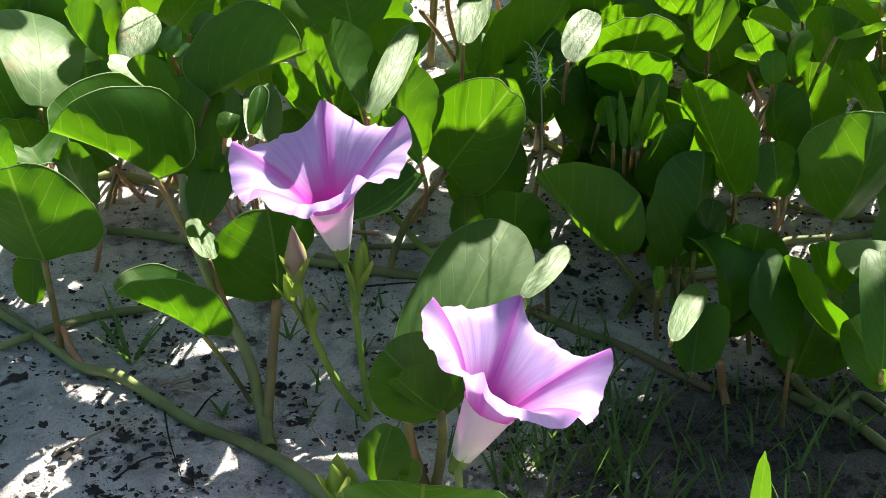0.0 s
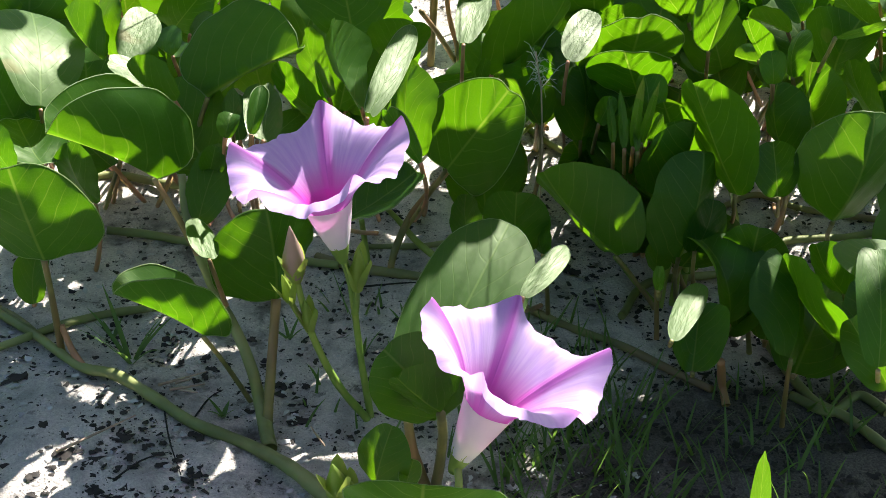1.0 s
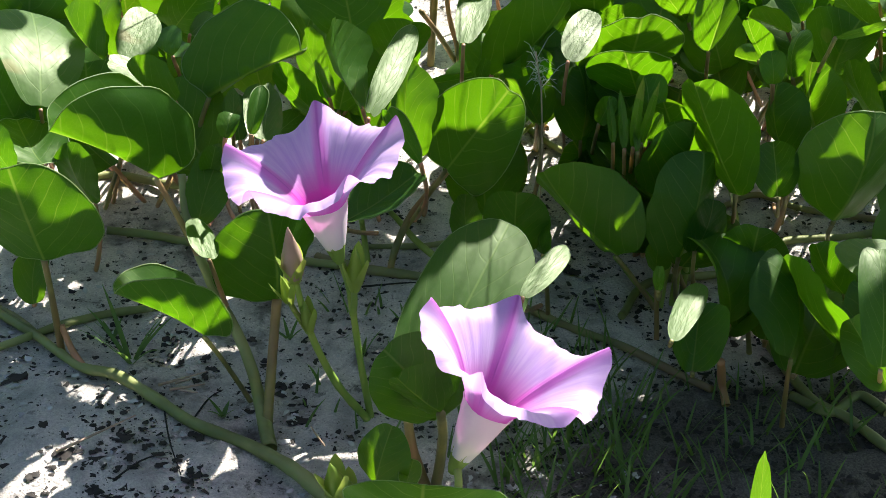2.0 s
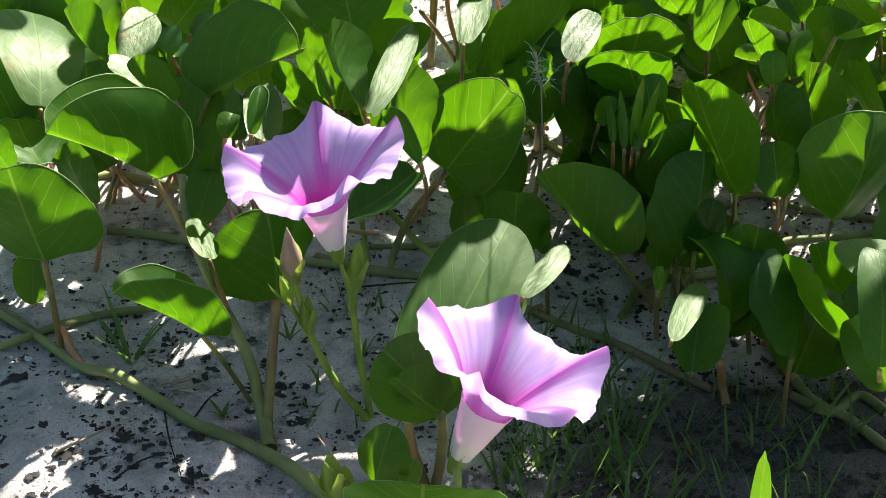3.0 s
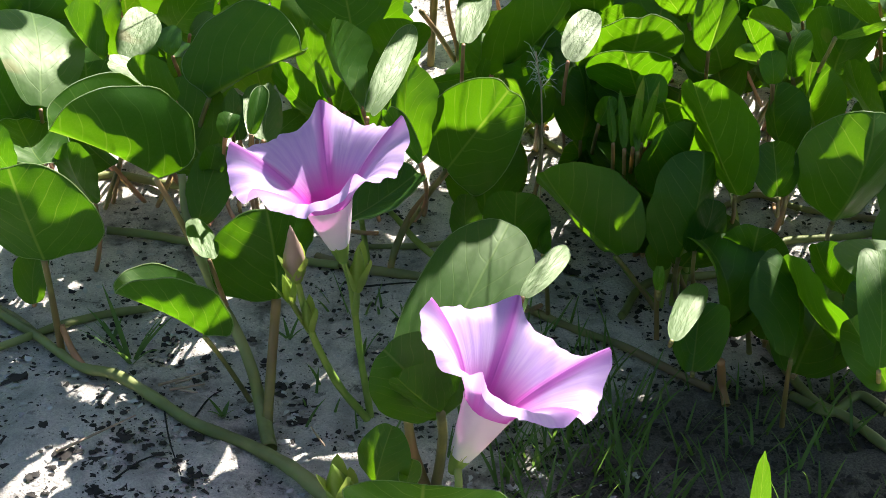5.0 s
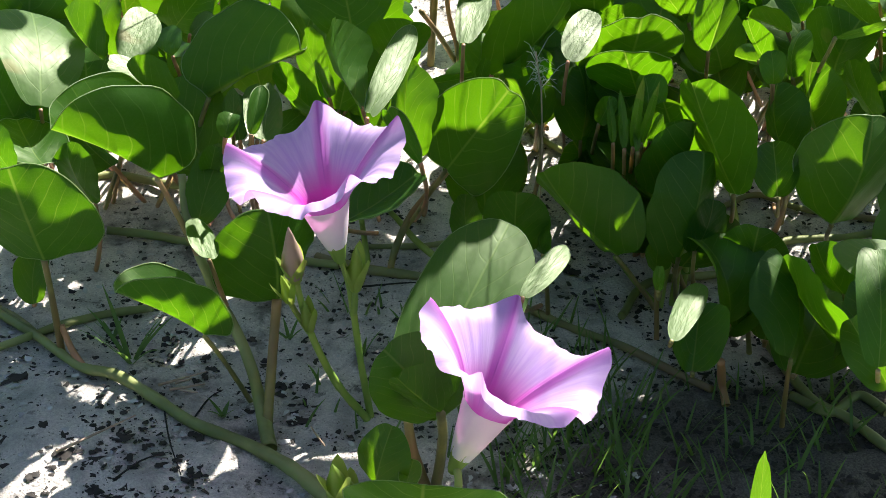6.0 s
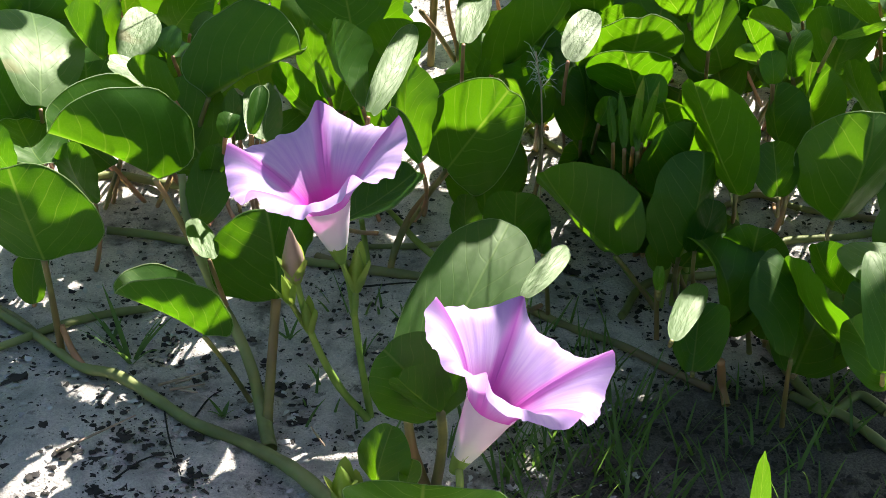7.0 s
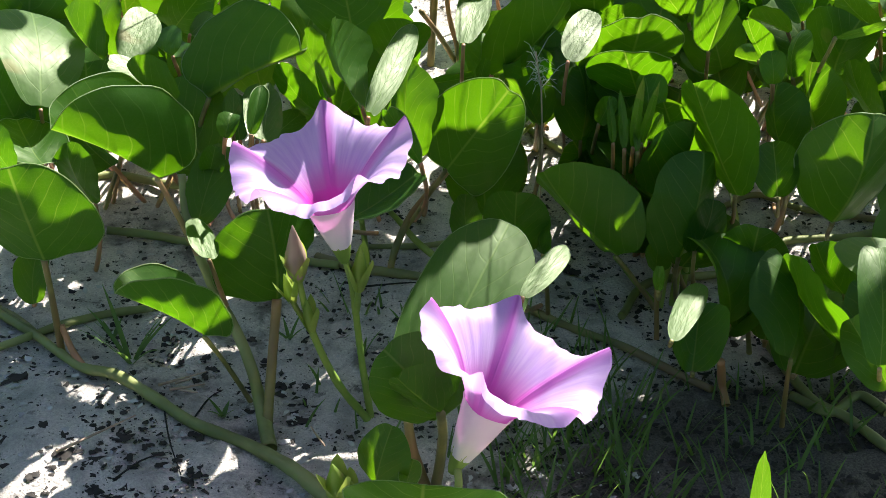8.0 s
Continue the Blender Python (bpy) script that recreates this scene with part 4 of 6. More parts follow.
cupped_leaf(v4, (0.0571, 0.6218, -0.0040), (0.0503, 0.5933, 0.0545), (-0.399, 0.303, 0.865), (0.839, 0.501, 0.211), 0.0228, 0.49, (10, 18), (-8, -30), 60, 0.00, 0.12, seed=57)
cupped_leaf(v5, (0.1136, 0.6042, -0.0040), (0.1095, 0.6005, 0.0394), (-0.189, -0.438, 0.879), (0.455, 0.754, 0.474), 0.0200, 0.39, (18, 13), (20, 16), 48, 0.02, 0.05, seed=58)
cupped_leaf(v1, (-0.2366, 0.7154, -0.0040), (-0.1977, 0.6035, 0.0991), (-0.570, 0.789, 0.228), (0.357, -0.012, 0.934), 0.0372, 0.51, (5, 12), (8, 16), 14, -0.05, 0.05, seed=59, rim=True)
cupped_leaf(v1, (-0.1998, 0.6706, -0.0040), (-0.1726, 0.5968, 0.0808), (-0.582, -0.016, 0.813), (0.567, 0.708, 0.420), 0.0359, 0.44, (18, 18), (-3, -45), 40, 0.27, 0.05, seed=60)
cupped_leaf(v8, (-0.0048, 0.4752, -0.0058), (-0.0007, 0.4610, 0.0537), (-0.218, -0.490, 0.844), (-0.701, 0.680, 0.215), 0.0470, 0.47, (12, 24), (-10, 29), 74, 0.04, 0.12, seed=61)


# ---- flowers ----
def corolla(bm, base, axis, arm, radius, height, seed=0, ruffle=1.0, sag=(0, 0, 0, 0, 0), grow=(1, 1, 1, 1, 1), open_=1.0):
    """A funnel of five joined petals; arm points at one of its five rays."""
    rnd = random.Random(seed)
    base, za = Vector(base), Vector(axis).normalized()
    xa = Vector(arm)
    xa = (xa - za * xa.dot(za)).normalized()
    ya = za.cross(xa)
    uvs = bm.loops.layers.uv.verify()
    rings, around = 26, 220
    lobes = [(rnd.uniform(0.95, 1.05), rnd.uniform(-0.0015, 0.0015) - d, rnd.uniform(0, 6.28)) for d in sag]
    lobes = [(s * f, d, p) for (s, d, p), f in zip(lobes, grow)]
    grid = []
    for i in range(rings + 1):
        v = i / rings
        w = max(0.0, (v - 0.34) / 0.66)
        row = []
        for j in range(around + 1):
            turn = j / around
            a = (turn - 0.1) * math.tau
            k = int(turn * 5) % 5
            q = turn * 5 % 1.0 - 0.5
            s, dz, ph = lobes[k]
            ray = math.exp(-(q / 0.13) ** 2)
            gap = math.sin(math.pi * abs(q)) ** 2
            blend = math.cos(math.pi * q) ** 2
            if v < 0.34:
                t = v / 0.34
                r, z = 0.0042 + 0.0058 * t ** 0.9, height * 0.48 * t
            else:
                r = 0.010 + (radius - 0.010) * w ** (1.12 / open_)
                z = height * (0.48 + 0.52 * (1 - (1 - w) ** 1.45))
            r *= 1 + w * w * (0.04 * ray - 0.045 * gap) + w * (s - 1) * blend
            z += w * w * (0.0038 * ray - 0.0035 * gap * ruffle + dz * blend)
            z -= 0.0025 * ruffle * max(0.0, w - 0.72) / 0.28 * (1 - ray)
            z += 0.0010 * w ** 4 * math.sin(9 * a + ph) * (1 - ray) + 0.0001 * w ** 6 * math.sin(31 * a + ph)
            z += 0.0013 * w * (1.1 - w) * math.exp(-((abs(q) - 0.09) / 0.03) ** 2) + 0.0022 * w ** 5 * math.exp(-(q / 0.07) ** 2)
            z += 0.00055 * w * w * math.sin(21 * a + ph) * (1 - ray) + 0.0008 * w ** 5 * noise.noise(Vector((7 * math.cos(a), 7 * math.sin(a), seed + 3 * v)))
            r -= 0.0050 * w * (1 - 0.5 * w) * max(0.0, 1 - abs(q) / 0.11)
            r += 0.0002 * w ** 6 * math.sin(23 * a + ph) + 0.0008 * w ** 8 * noise.noise(Vector((11 * math.cos(a), 11 * math.sin(a), seed)))
            p = base + za * z + xa * (r * math.cos(a)) + ya * (r * math.sin(a))
            row.append((bm.verts.new(p) if j < around else row[0][0], (turn, v)))
        grid.append(row)
    for p, q in zip(grid, grid[1:]):
        for j in range(around):
            c = (p[j], p[j + 1], q[j + 1], q[j])
            f = bm.faces.new([k[0] for k in c])
            for loop, k in zip(f.loops, c):
                loop[uvs].uv = k[1]


def sepal(bm, base, axis, out, length, width):
    """One pointed, cupped sepal that hugs the tube."""
    base, za, xa = Vector(base), Vector(axis).normalized(), Vector(out)
    xa = (xa - za * xa.dot(za)).normalized()
    ya = za.cross(xa)
    rows = []
    for i in range(8):
        v = i / 7
        w = width * (math.sin(math.pi * (0.16 + 0.84 * v)) ** 0.8 if v < 1 else 0.0) + 0.0001
        r = 0.0026 + 0.0056 * v ** 1.05 - 0.0012 * v ** 4
        turns = [max(-1.15, min(1.15, s * w / r)) for s in (-1, -0.5, 0, 0.5, 1)]
        rows.append([bm.verts.new(base + za * (length * v) + (xa * math.cos(a) + ya * math.sin(a)) * r) for a in turns])
    for p, q in zip(rows, rows[1:]):
        for j in range(4):
            bm.faces.new((p[j], p[j + 1], q[j + 1], q[j]))


def lathe(bm, base, axis, profile, sides=12, twist=0.0, pleat=0.0, closed=True):
    base, za = Vector(base), Vector(axis).normalized()
    xa = za.cross(Vector((0.31, 0.87, 0.2))).normalized()
    ya = za.cross(xa)
    rings = []
    for z, r in profile:
        rings.append([bm.verts.new(base + za * z + (xa * math.cos(a) + ya * math.sin(a)) * r * (1 + pleat * math.cos(5 * a + twist * z)))
                      for a in (math.tau * j / sides for j in range(sides))])
    for p, q in zip(rings, rings[1:]):
        for j in range(sides):
            bm.faces.new((p[j], p[(j + 1) % sides], q[(j + 1) % sides], q[j]))
    if closed:
        bm.faces.new(rings[0])
        bm.faces.new(rings[-1])


def bud(owner, base, tip, width, tipped=False):
    """A closed bud: a furled body in clasping sepals."""
    base, tip = Vector(base) - owner.location, Vector(tip) - owner.location
    up = tip - base
    n = up.length
    bm = bmesh.new()
    lathe(bm, base, up, [(n * t, width * r) for t, r in ((0, 0.35), (0.12, 0.8), (0.3, 1.0), (0.5, 0.85), (0.7, 0.55), (0.88, 0.28), (1.0, 0.04))], 15, 300, 0.12)
    body = part("bud", bm, BUDTIP if tipped else SEPAL, owner, "brownish furled bud" if tipped else "")
    for k in range(3):
        a = k * math.tau / 3 + 0.6
        side = up.orthogonal().normalized()
        side = side * math.cos(a) + up.normalized().cross(side) * math.sin(a)
        bm = bmesh.new()
        sepal(bm, base + side * (width * 0.45 - 0.0020), up, side, n * (0.55 if tipped else 0.9), width * 0.95)
        part("sepal", bm, SEPAL, body)


def flower(root, base, axis, arm, radius, height, stalk, label, seed=0, ruffle=1.0, sag=(0, 0, 0, 0, 0), grow=(1, 1, 1, 1, 1)):
    ob = tagged(new("flower"), label, "flower", "open flowers")
    ob.location = root
    o = Vector(root)
    b = Vector(base) - o
    bm = bmesh.new()
    corolla(bm, b, axis, arm, radius, height, seed, ruffle, sag, grow)
    part("corolla", bm, PETAL, ob, "lilac-pink funnel with magenta rays")
    za = Vector(axis).normalized()
    bm = bmesh.new()
    lathe(bm, b, za, [(height * 0.48 * t, 0.0046 + 0.0060 * t ** 0.9) for t in (0, 0.2, 0.4, 0.6, 0.8, 0.95)] + [(height * 0.50, 0.0112)], 24, 0, 0.03, False)
    part("tube", bm, TUBE, ob, "pale pink tube")
    x = za.cross(Vector((0.2, 0.9, 0.1))).normalized()
    for k in range(5):
        a = k * math.tau / 5 + 0.3
        bm = bmesh.new()
        sepal(bm, b - za * 0.0075, za, x * math.cos(a) + za.cross(x) * math.sin(a), 0.0200, 0.0064)
        part("sepal", bm, SEPAL, ob)
    bm = bmesh.new()
    lathe(bm, b - za * 0.009, za, ((0, 0.0018), (0.003, 0.0026), (0.009, 0.0040)))
    part("receptacle", bm, SEPAL, ob)
    bm = bmesh.new()
    line = [q - o for q in curve_points(stalk, 6)]
    tube(bm, line, (0.0019, 0.0017, 0.0016, 0.0017), 8, 0, 0.1)
    part("stalk", bm, STALK, ob)
    return ob


# ---- grass, litter ----
def grass_blade(bm, foot, lean, length, width, rnd, sag=0.35):
    foot, lean = Vector(foot), Vector(lean)
    across = lean.cross(Vector((0, 0, 1)))
    across = across.normalized() if across.length > 1e-4 else Vector((1, 0, 0))
    across = (across + Vector((rnd.uniform(-0.6, 0.6), rnd.uniform(-0.6, 0.6), 0))).normalized()
    rows = []
    for i in range(6):
        t = i / 5
        c = foot + lean * (length * t) + Vector((0, 0, 1)) * (length * (t * 0.8 - sag * t * t))
        w = width * (1 - t) ** 0.6 * (0.7 + 0.3 * math.sin(math.pi * t)) + 0.00005
        rows.append((bm.verts.new(c - across * w), bm.verts.new(c - Vector((0, 0, w * 0.5))), bm.verts.new(c + across * w)))
    for p, q in zip(rows, rows[1:]):
        for j in range(2):
            bm.faces.new((p[j], p[j + 1], q[j + 1], q[j]))


def grass_patch(boxes, label):
    rnd = random.Random(21)
    bm = bmesh.new()
    for x0, x1, y0, y1, count, tall in boxes:
        for _ in range(count):
            x, y = rnd.uniform(x0, x1), rnd.uniform(y0, y1)
            a = rnd.uniform(0, math.tau)
            grass_blade(bm, (x, y, ground_height(x, y) - 0.002), (math.cos(a) * 0.6, math.sin(a) * 0.6, rnd.uniform(0.2, 0.7)), rnd.uniform(0.4, 1.0) * tall, rnd.uniform(0.0006, 0.0013), rnd, rnd.uniform(0.1, 0.5))
    tagged(part("grass", bm, GRASS), label, "grass", kind="stuff")


def grass_tuft(x, y, count, tall, seed, label="small green grass tuft on sand"):
    rnd = random.Random(seed)
    ob = tagged(new("grass_tuft"), label, "grass", "grass tufts")
    ob.location = (x, y, ground_height(x, y) - 0.001)
    for k in range(count):
        a = k * 2.4 + rnd.uniform(-0.4, 0.4)
        bm = bmesh.new()
        grass_blade(bm, (0, 0, 0), (math.cos(a) * 0.75, math.sin(a) * 0.75, rnd.uniform(0.1, 0.5)), tall * rnd.uniform(0.6, 1.0), rnd.uniform(0.0010, 0.0018), rnd)
        part("blade", bm, GRASS, ob)
    return ob


def seed_head(foot, head):
    """A pale feathery grass head on a thin stalk."""
    rnd = random.Random(9)
    ob = tagged(new("grass_seed_head"), "pale feathery grass seed head among leaves", "grass")
    ob.location = foot
    up = Vector(head) - Vector(foot)
    bm = bmesh.new()
    ground = Vector((0, 0.03, ground_height(foot[0], foot[1] + 0.03) - foot[2]))
    tube(bm, curve_points((ground, ground * 0.5 + Vector((0.003, 0, 0)), Vector((0, 0, 0)), up * 0.5, up), 4), (0.0005, 0.0004), 5)
    part("stalk", bm, STRAW, ob)
    bm = bmesh.new()
    for _ in range(64):
        c = up * rnd.uniform(0.1, 0.85)
        d = Vector((rnd.uniform(-0.5, 0.8), rnd.uniform(-0.4, 0.4), rnd.uniform(-0.1, 1.0))) * rnd.uniform(0.006, 0.020)
        tube(bm, [c, c + d * 0.6, c + d + Vector((0, 0, -0.004))], (0.00016, 0.00008), 4)
    tagged(part("plume", bm, STAMEN, ob, "white silky hairs"), kind="stuff")


def chip(bm, x, y, size, rnd, lift=0.0):
    """A crumpled scrap of dark dead leaf or bark on the sand."""
    z = ground_height(x, y) + 0.0006 + lift
    a0, n = rnd.uniform(0, 6.28), rnd.choice((5, 6, 7, 8))
    long = rnd.uniform(1.0, 2.2)
    top = bm.verts.new((x, y, z + size * rnd.uniform(0.15, 0.5)))
    ring = []
    for k in range(n):
        a = k * math.tau / n
        r = size * rnd.uniform(0.55, 1.15)
        u, v = r * math.cos(a) * long ** 0.5, r * math.sin(a) / long ** 0.5
        ring.append(bm.verts.new((x + u * math.cos(a0) - v * math.sin(a0), y + u * math.sin(a0) + v * math.cos(a0), z + rnd.uniform(-0.3, 0.35) * size)))
    for k in range(n):
        bm.faces.new((top, ring[k], ring[(k + 1) % n]))


def litter():
    rnd = random.Random(5)
    heaps = ((-0.142, 0.585, 0.022), (-0.134, 0.527, 0.020), (-0.075, 0.558, 0.018), (-0.149, 0.516, 0.014), (-0.151, 0.479, 0.014), (0.157, 0.632, 0.030), (-0.046, 0.655, 0.030), (0.121, 0.577, 0.030), (0.110, 0.500, 0.040), (0.165, 0.515, 0.040), (0.070, 0.530, 0.030))
    bm = bmesh.new()
    for _ in range(46000):
        y = 0.40 + 0.75 * rnd.random() ** 1.6
        x = rnd.uniform(-0.42, 0.42) * y
        dense = noise.noise(Vector((x * 16, y * 16, 7))) + 0.7 * noise.noise(Vector((x * 55, y * 55, 2))) + (0.5 if x > 0.07 else 0.0)
        dense += 0.7 * sum(math.exp(-((x - u) ** 2 + (y - v) ** 2) / (r * r)) for u, v, r in heaps)
        if dense < rnd.uniform(-0.35, 0.75):
            continue
        chip(bm, x, y, 0.00028 + 0.0024 * rnd.random() ** 4.6, rnd)
    tagged(part("litter", bm, DARK), "dark crumbs of dead leaves on sand", "litter", kind="stuff")


def clods():
    """Small lumps and pebbles of damp sand."""
    rnd = random.Random(15)
    bm = bmesh.new()
    for _ in range(5200):
        y = 0.42 + 0.6 * rnd.random() ** 1.5
        x = rnd.uniform(-0.40, 0.40) * y
        if x > 0.10 and y < 0.58 or noise.noise(Vector((x * 22, y * 22, 4))) < rnd.uniform(-0.5, 0.4):
            continue
        chip(bm, x, y, 0.0005 + 0.0022 * rnd.random() ** 3, rnd)
    tagged(part("sand_clods", bm, CLOD), "small pale lumps of sand", "sand", kind="stuff")


def scrap(x, y, size, seed):
    rnd = random.Random(seed)
    bm = bmesh.new()
    for _ in range(4):
        chip(bm, rnd.uniform(-0.5, 0.5) * size, rnd.uniform(-0.5, 0.5) * size, size * rnd.uniform(0.35, 0.7), rnd, -ground_height(0, 0))
    ob = tagged(part("dead_leaf_scrap", bm, DARK), "blackened crumpled leaf scrap on sand", "dead leaf", "dead leaf scraps")
    ob.location = (x, y, ground_height(x, y))


def twig(points, radius, material, name, label, category):
    bm = bmesh.new()
    o = Vector(points[0])
    tube(bm, [Vector(q) - o for q in curve_points(points, 4)], (radius, radius * 0.9, radius * 0.5), 6, 0, 0.2)
    ob = tagged(part(name, bm, material), label, category, name + " pieces")
    ob.location = o


def far_vines(x0, x1, y0, y1, count, low, high, seed, name, label):
    """More of the same vine mat, too thick to count."""
    rnd = random.Random(seed)
    verts_cap = bmesh.new()
    for k in range(count):
        y = rnd.uniform(y0, y1)
        x = rnd.uniform(x0, x1) * y
        if -0.022 < x / y < 0.022 and y < 1.25:
            continue
        h = rnd.uniform(low, high)
        size = rnd.uniform(0.035, 0.06)
        a = rnd.uniform(0, math.tau)
        tilt = rnd.uniform(0.0, 1.35)
        n = Vector((math.sin(tilt) * math.cos(a), math.sin(tilt) * math.sin(a), math.cos(tilt)))
        along = n.orthogonal().normalized()
        along = Matrix.Rotation(rnd.uniform(0, 6.28), 3, n) @ along
        if along.z < 0:
            along = -along
        b = Vector((x, y, h))
        across = n.cross(along)
        blade(verts_cap, b, b + along * size, b + along * size * 0.5 + across * size * rnd.uniform(0.4, 0.55), (rnd.uniform(0, 20), rnd.uniform(0, 20)), rnd.uniform(-20, 60), rnd.uniform(-70, 50), 0.12, 0.04, k, False, None, 2.2, 3, 18)
        foot = Vector((x + rnd.uniform(-0.02, 0.02), y + rnd.uniform(-0.02, 0.02), -0.01))
        tube(verts_cap, [foot, foot.lerp(b, 0.5) + Vector((0.003, 0, 0)), b], (0.0016, 0.0013), 5, 1)
    tagged(part(name, verts_cap, (LEAF, PETIOLE)), label, "leaves", kind="stuff")


def vine_mat(count, seed):
    """The same low vine cover goes on beside and behind the path."""
    rnd = random.Random(seed)
    bm = bmesh.new()
    for k in range(count):
        x, y = rnd.uniform(-2.0, 2.0), rnd.uniform(-2.0, 2.4)
        if y > 0.26 and abs(x) < 0.44 * y + 0.09:
            continue
        if math.hypot(x, y - 0.2) > 1.55 + 0.5 * noise.noise(Vector((x * 2, y * 2, 5))) - 0.25 * rnd.random() ** 2:
            continue
        size = rnd.uniform(0.06, 0.10)
        a, tilt = rnd.uniform(0, math.tau), rnd.uniform(0.0, 0.9)
        n = Vector((math.sin(tilt) * math.cos(a), math.sin(tilt) * math.sin(a), math.cos(tilt)))
        along = Matrix.Rotation(rnd.uniform(0, 6.28), 3, n) @ n.orthogonal().normalized()
        b = Vector((x, y, rnd.uniform(0.03, 0.11))) - along * size * 0.5
        blade(bm, b, b + along * size, b + along * size * 0.5 + n.cross(along) * size * 0.5, (5, 5), rnd.uniform(-20, 40), rnd.uniform(-40, 30), 0.12, 0.04, k, False, None, 2.2, 2, 12)
    tagged(part("vine_leaves", bm, (LEAF, PETIOLE)), "low cover of green vine leaves over sand", "leaves", kind="stuff")


def shrub(x, y, label):
    """Taller growth added behind the vines for shade; stems lean forward, carry single leaves."""
    ob = tagged(new("shrub"), label, "shrub", "shrubs behind the vines")
    ob.location = (x, y, ground_height(x, y))
    bm = bmesh.new()
    tube(bm, curve_points(((0, 0, -0.01), (0.005, -0.02, 0.12), (-0.004, -0.05, 0.26), (0, -0.09, 0.38)), 6), (0.003, 0.0025, 0.002), 8, 0, 0.15)
    part("stem", bm, PETIOLE, ob)
    return ob


def shade_spray(owner, place, size, seed):
    """One shrub leaf on its thin branch, turned to the sun it must block."""
    rnd = random.Random(seed)
    c = Vector(place) - owner.location
    n = (way + Vector((rnd.uniform(-0.5, 0.5), rnd.uniform(-0.5, 0.5), rnd.uniform(-0.2, 0.5)))).normalized()
    along = Vector((rnd.uniform(-0.6, 0.6), -0.5, 0.5))
    along = (along - n * along.dot(n)).normalized()
    b = c - along * size * 0.5
    bm = bmesh.new()
    blade(bm, b, b + along * size, c + n.cross(along) * size * 0.5, (rnd.uniform(0, 15), rnd.uniform(0, 15)), rnd.uniform(-10, 40), rnd.uniform(-40, 30), 0.08, 0.05, seed, False, None, 2.2, 4, 24)
    ob = part("leaf", bm, (SHADE_SHRUB, MARGIN), owner)
    start = Vector((0, -0.02 - 0.07 * min(1.0, b.z / 0.38), max(0.05, min(0.37, b.z * 0.8))))
    bm = bmesh.new()
    tube(bm, curve_points((start, start.lerp(b, 0.5) + Vector((0, 0.01, 0.012)), b), 4), (0.0004, 0.0003), 6)
    part("twig", bm, PETIOLE, ob)


# ---- flowers, grass and litter in their places ----
flower_1 = flower((-0.0354, 0.5372, -0.0050), (-0.0437, 0.5019, 0.1123), (-0.1736, -0.0687, 0.9824), (0.0016, 0.0500, 0.0038), 0.038, 0.0445, ((-0.0354, 0.5372, -0.0050), (-0.0386, 0.5341, 0.0300), (-0.0409, 0.5344, 0.0600), (-0.0414, 0.5209, 0.0850), (-0.0430, 0.5022, 0.1084)), "lilac-pink funnel-shaped flower, fully open, on a green stalk", 3, 1.0, (0, 0.001, 0.003, 0.003, 0), (1, 1, 0.97, 0.95, 1))
flower_2 = flower((0.0037, 0.4233, 0.0200), (0.0075, 0.4308, 0.0560), (0.4226, 0.0474, 0.9051), (-0.0011, 0.0471, -0.0019), 0.0385, 0.053, ((0.0037, 0.4233, 0.0200), (0.0063, 0.4219, 0.0450), (0.0058, 0.4306, 0.0524)), "large pink funnel-shaped flower, fully open, in sun", 8, 1.1, (0.002, 0.003, 0.006, 0.004, -0.003), (0.97, 1.03, 0.74, 0.98, 1.04))
bud(flower_1, (-0.0376, 0.5152, 0.0820), (-0.0354, 0.5072, 0.1080), 0.0040)
stem(flower_1, ((-0.0401, 0.5264, 0.0620), (-0.0389, 0.5234, 0.0700), (-0.0376, 0.5145, 0.0830)), (0.0016, 0.0015), STALK, "bud_stalk")
bud_stalk = tagged(new("flower_bud_stalk"), "green stalk with closed flower buds", "flower bud")
bud_stalk.location = (-0.0370, 0.5353, -0.0050)
stem(bud_stalk, ((-0.0370, 0.5353, -0.0050), (-0.0494, 0.5288, 0.0200), (-0.0583, 0.5262, 0.0450), (-0.0624, 0.5264, 0.0620), (-0.0651, 0.5232, 0.0830)), (0.0021, 0.0018, 0.0016), STALK, "stalk")
bud(bud_stalk, (-0.0652, 0.5234, 0.0820), (-0.0650, 0.5136, 0.1150), 0.0050, True)
bud(bud_stalk, (-0.0686, 0.5266, 0.0680), (-0.0714, 0.5233, 0.0850), 0.0026)
bud(bud_stalk, (-0.0606, 0.5244, 0.0540), (-0.0618, 0.5226, 0.0720), 0.0030)
stem(bud_stalk, ((-0.0619, 0.5270, 0.0570), (-0.0660, 0.5279, 0.0610), (-0.0687, 0.5260, 0.0690)), (0.0014, 0.0013), STALK, "bud_stalk")
sprout = tagged(new("flower_bud_stalk"), "small green flower bud near the sand", "flower bud")
sprout.location = (-0.0406, 0.4302, 0.0200)
stem(sprout, ((-0.0406, 0.4302, 0.0200), (-0.0408, 0.4250, 0.0350), (-0.0417, 0.4243, 0.0400)), (0.002, 0.002), STALK, "stalk")
bud(sprout, (-0.0412, 0.4226, 0.0400), (-0.0431, 0.4178, 0.0620), 0.0048)
bud(sprout, (-0.0361, 0.4243, 0.0400), (-0.0385, 0.4221, 0.0520), 0.0030)
grass_patch(((0.024, 0.097, 0.445, 0.576, 260, 0.035), (0.10, 0.24, 0.42, 0.56, 160, 0.028), (-0.07, -0.01, 0.52, 0.66, 30, 0.025), (0.0, 0.08, 0.5, 0.62, 60, 0.03)), 'thin dark green grass on shaded sand')
grass_tuft(-0.1574, 0.5668, 9, 0.044, 2)
grass_tuft(-0.0820, 0.6057, 5, 0.016, 3)
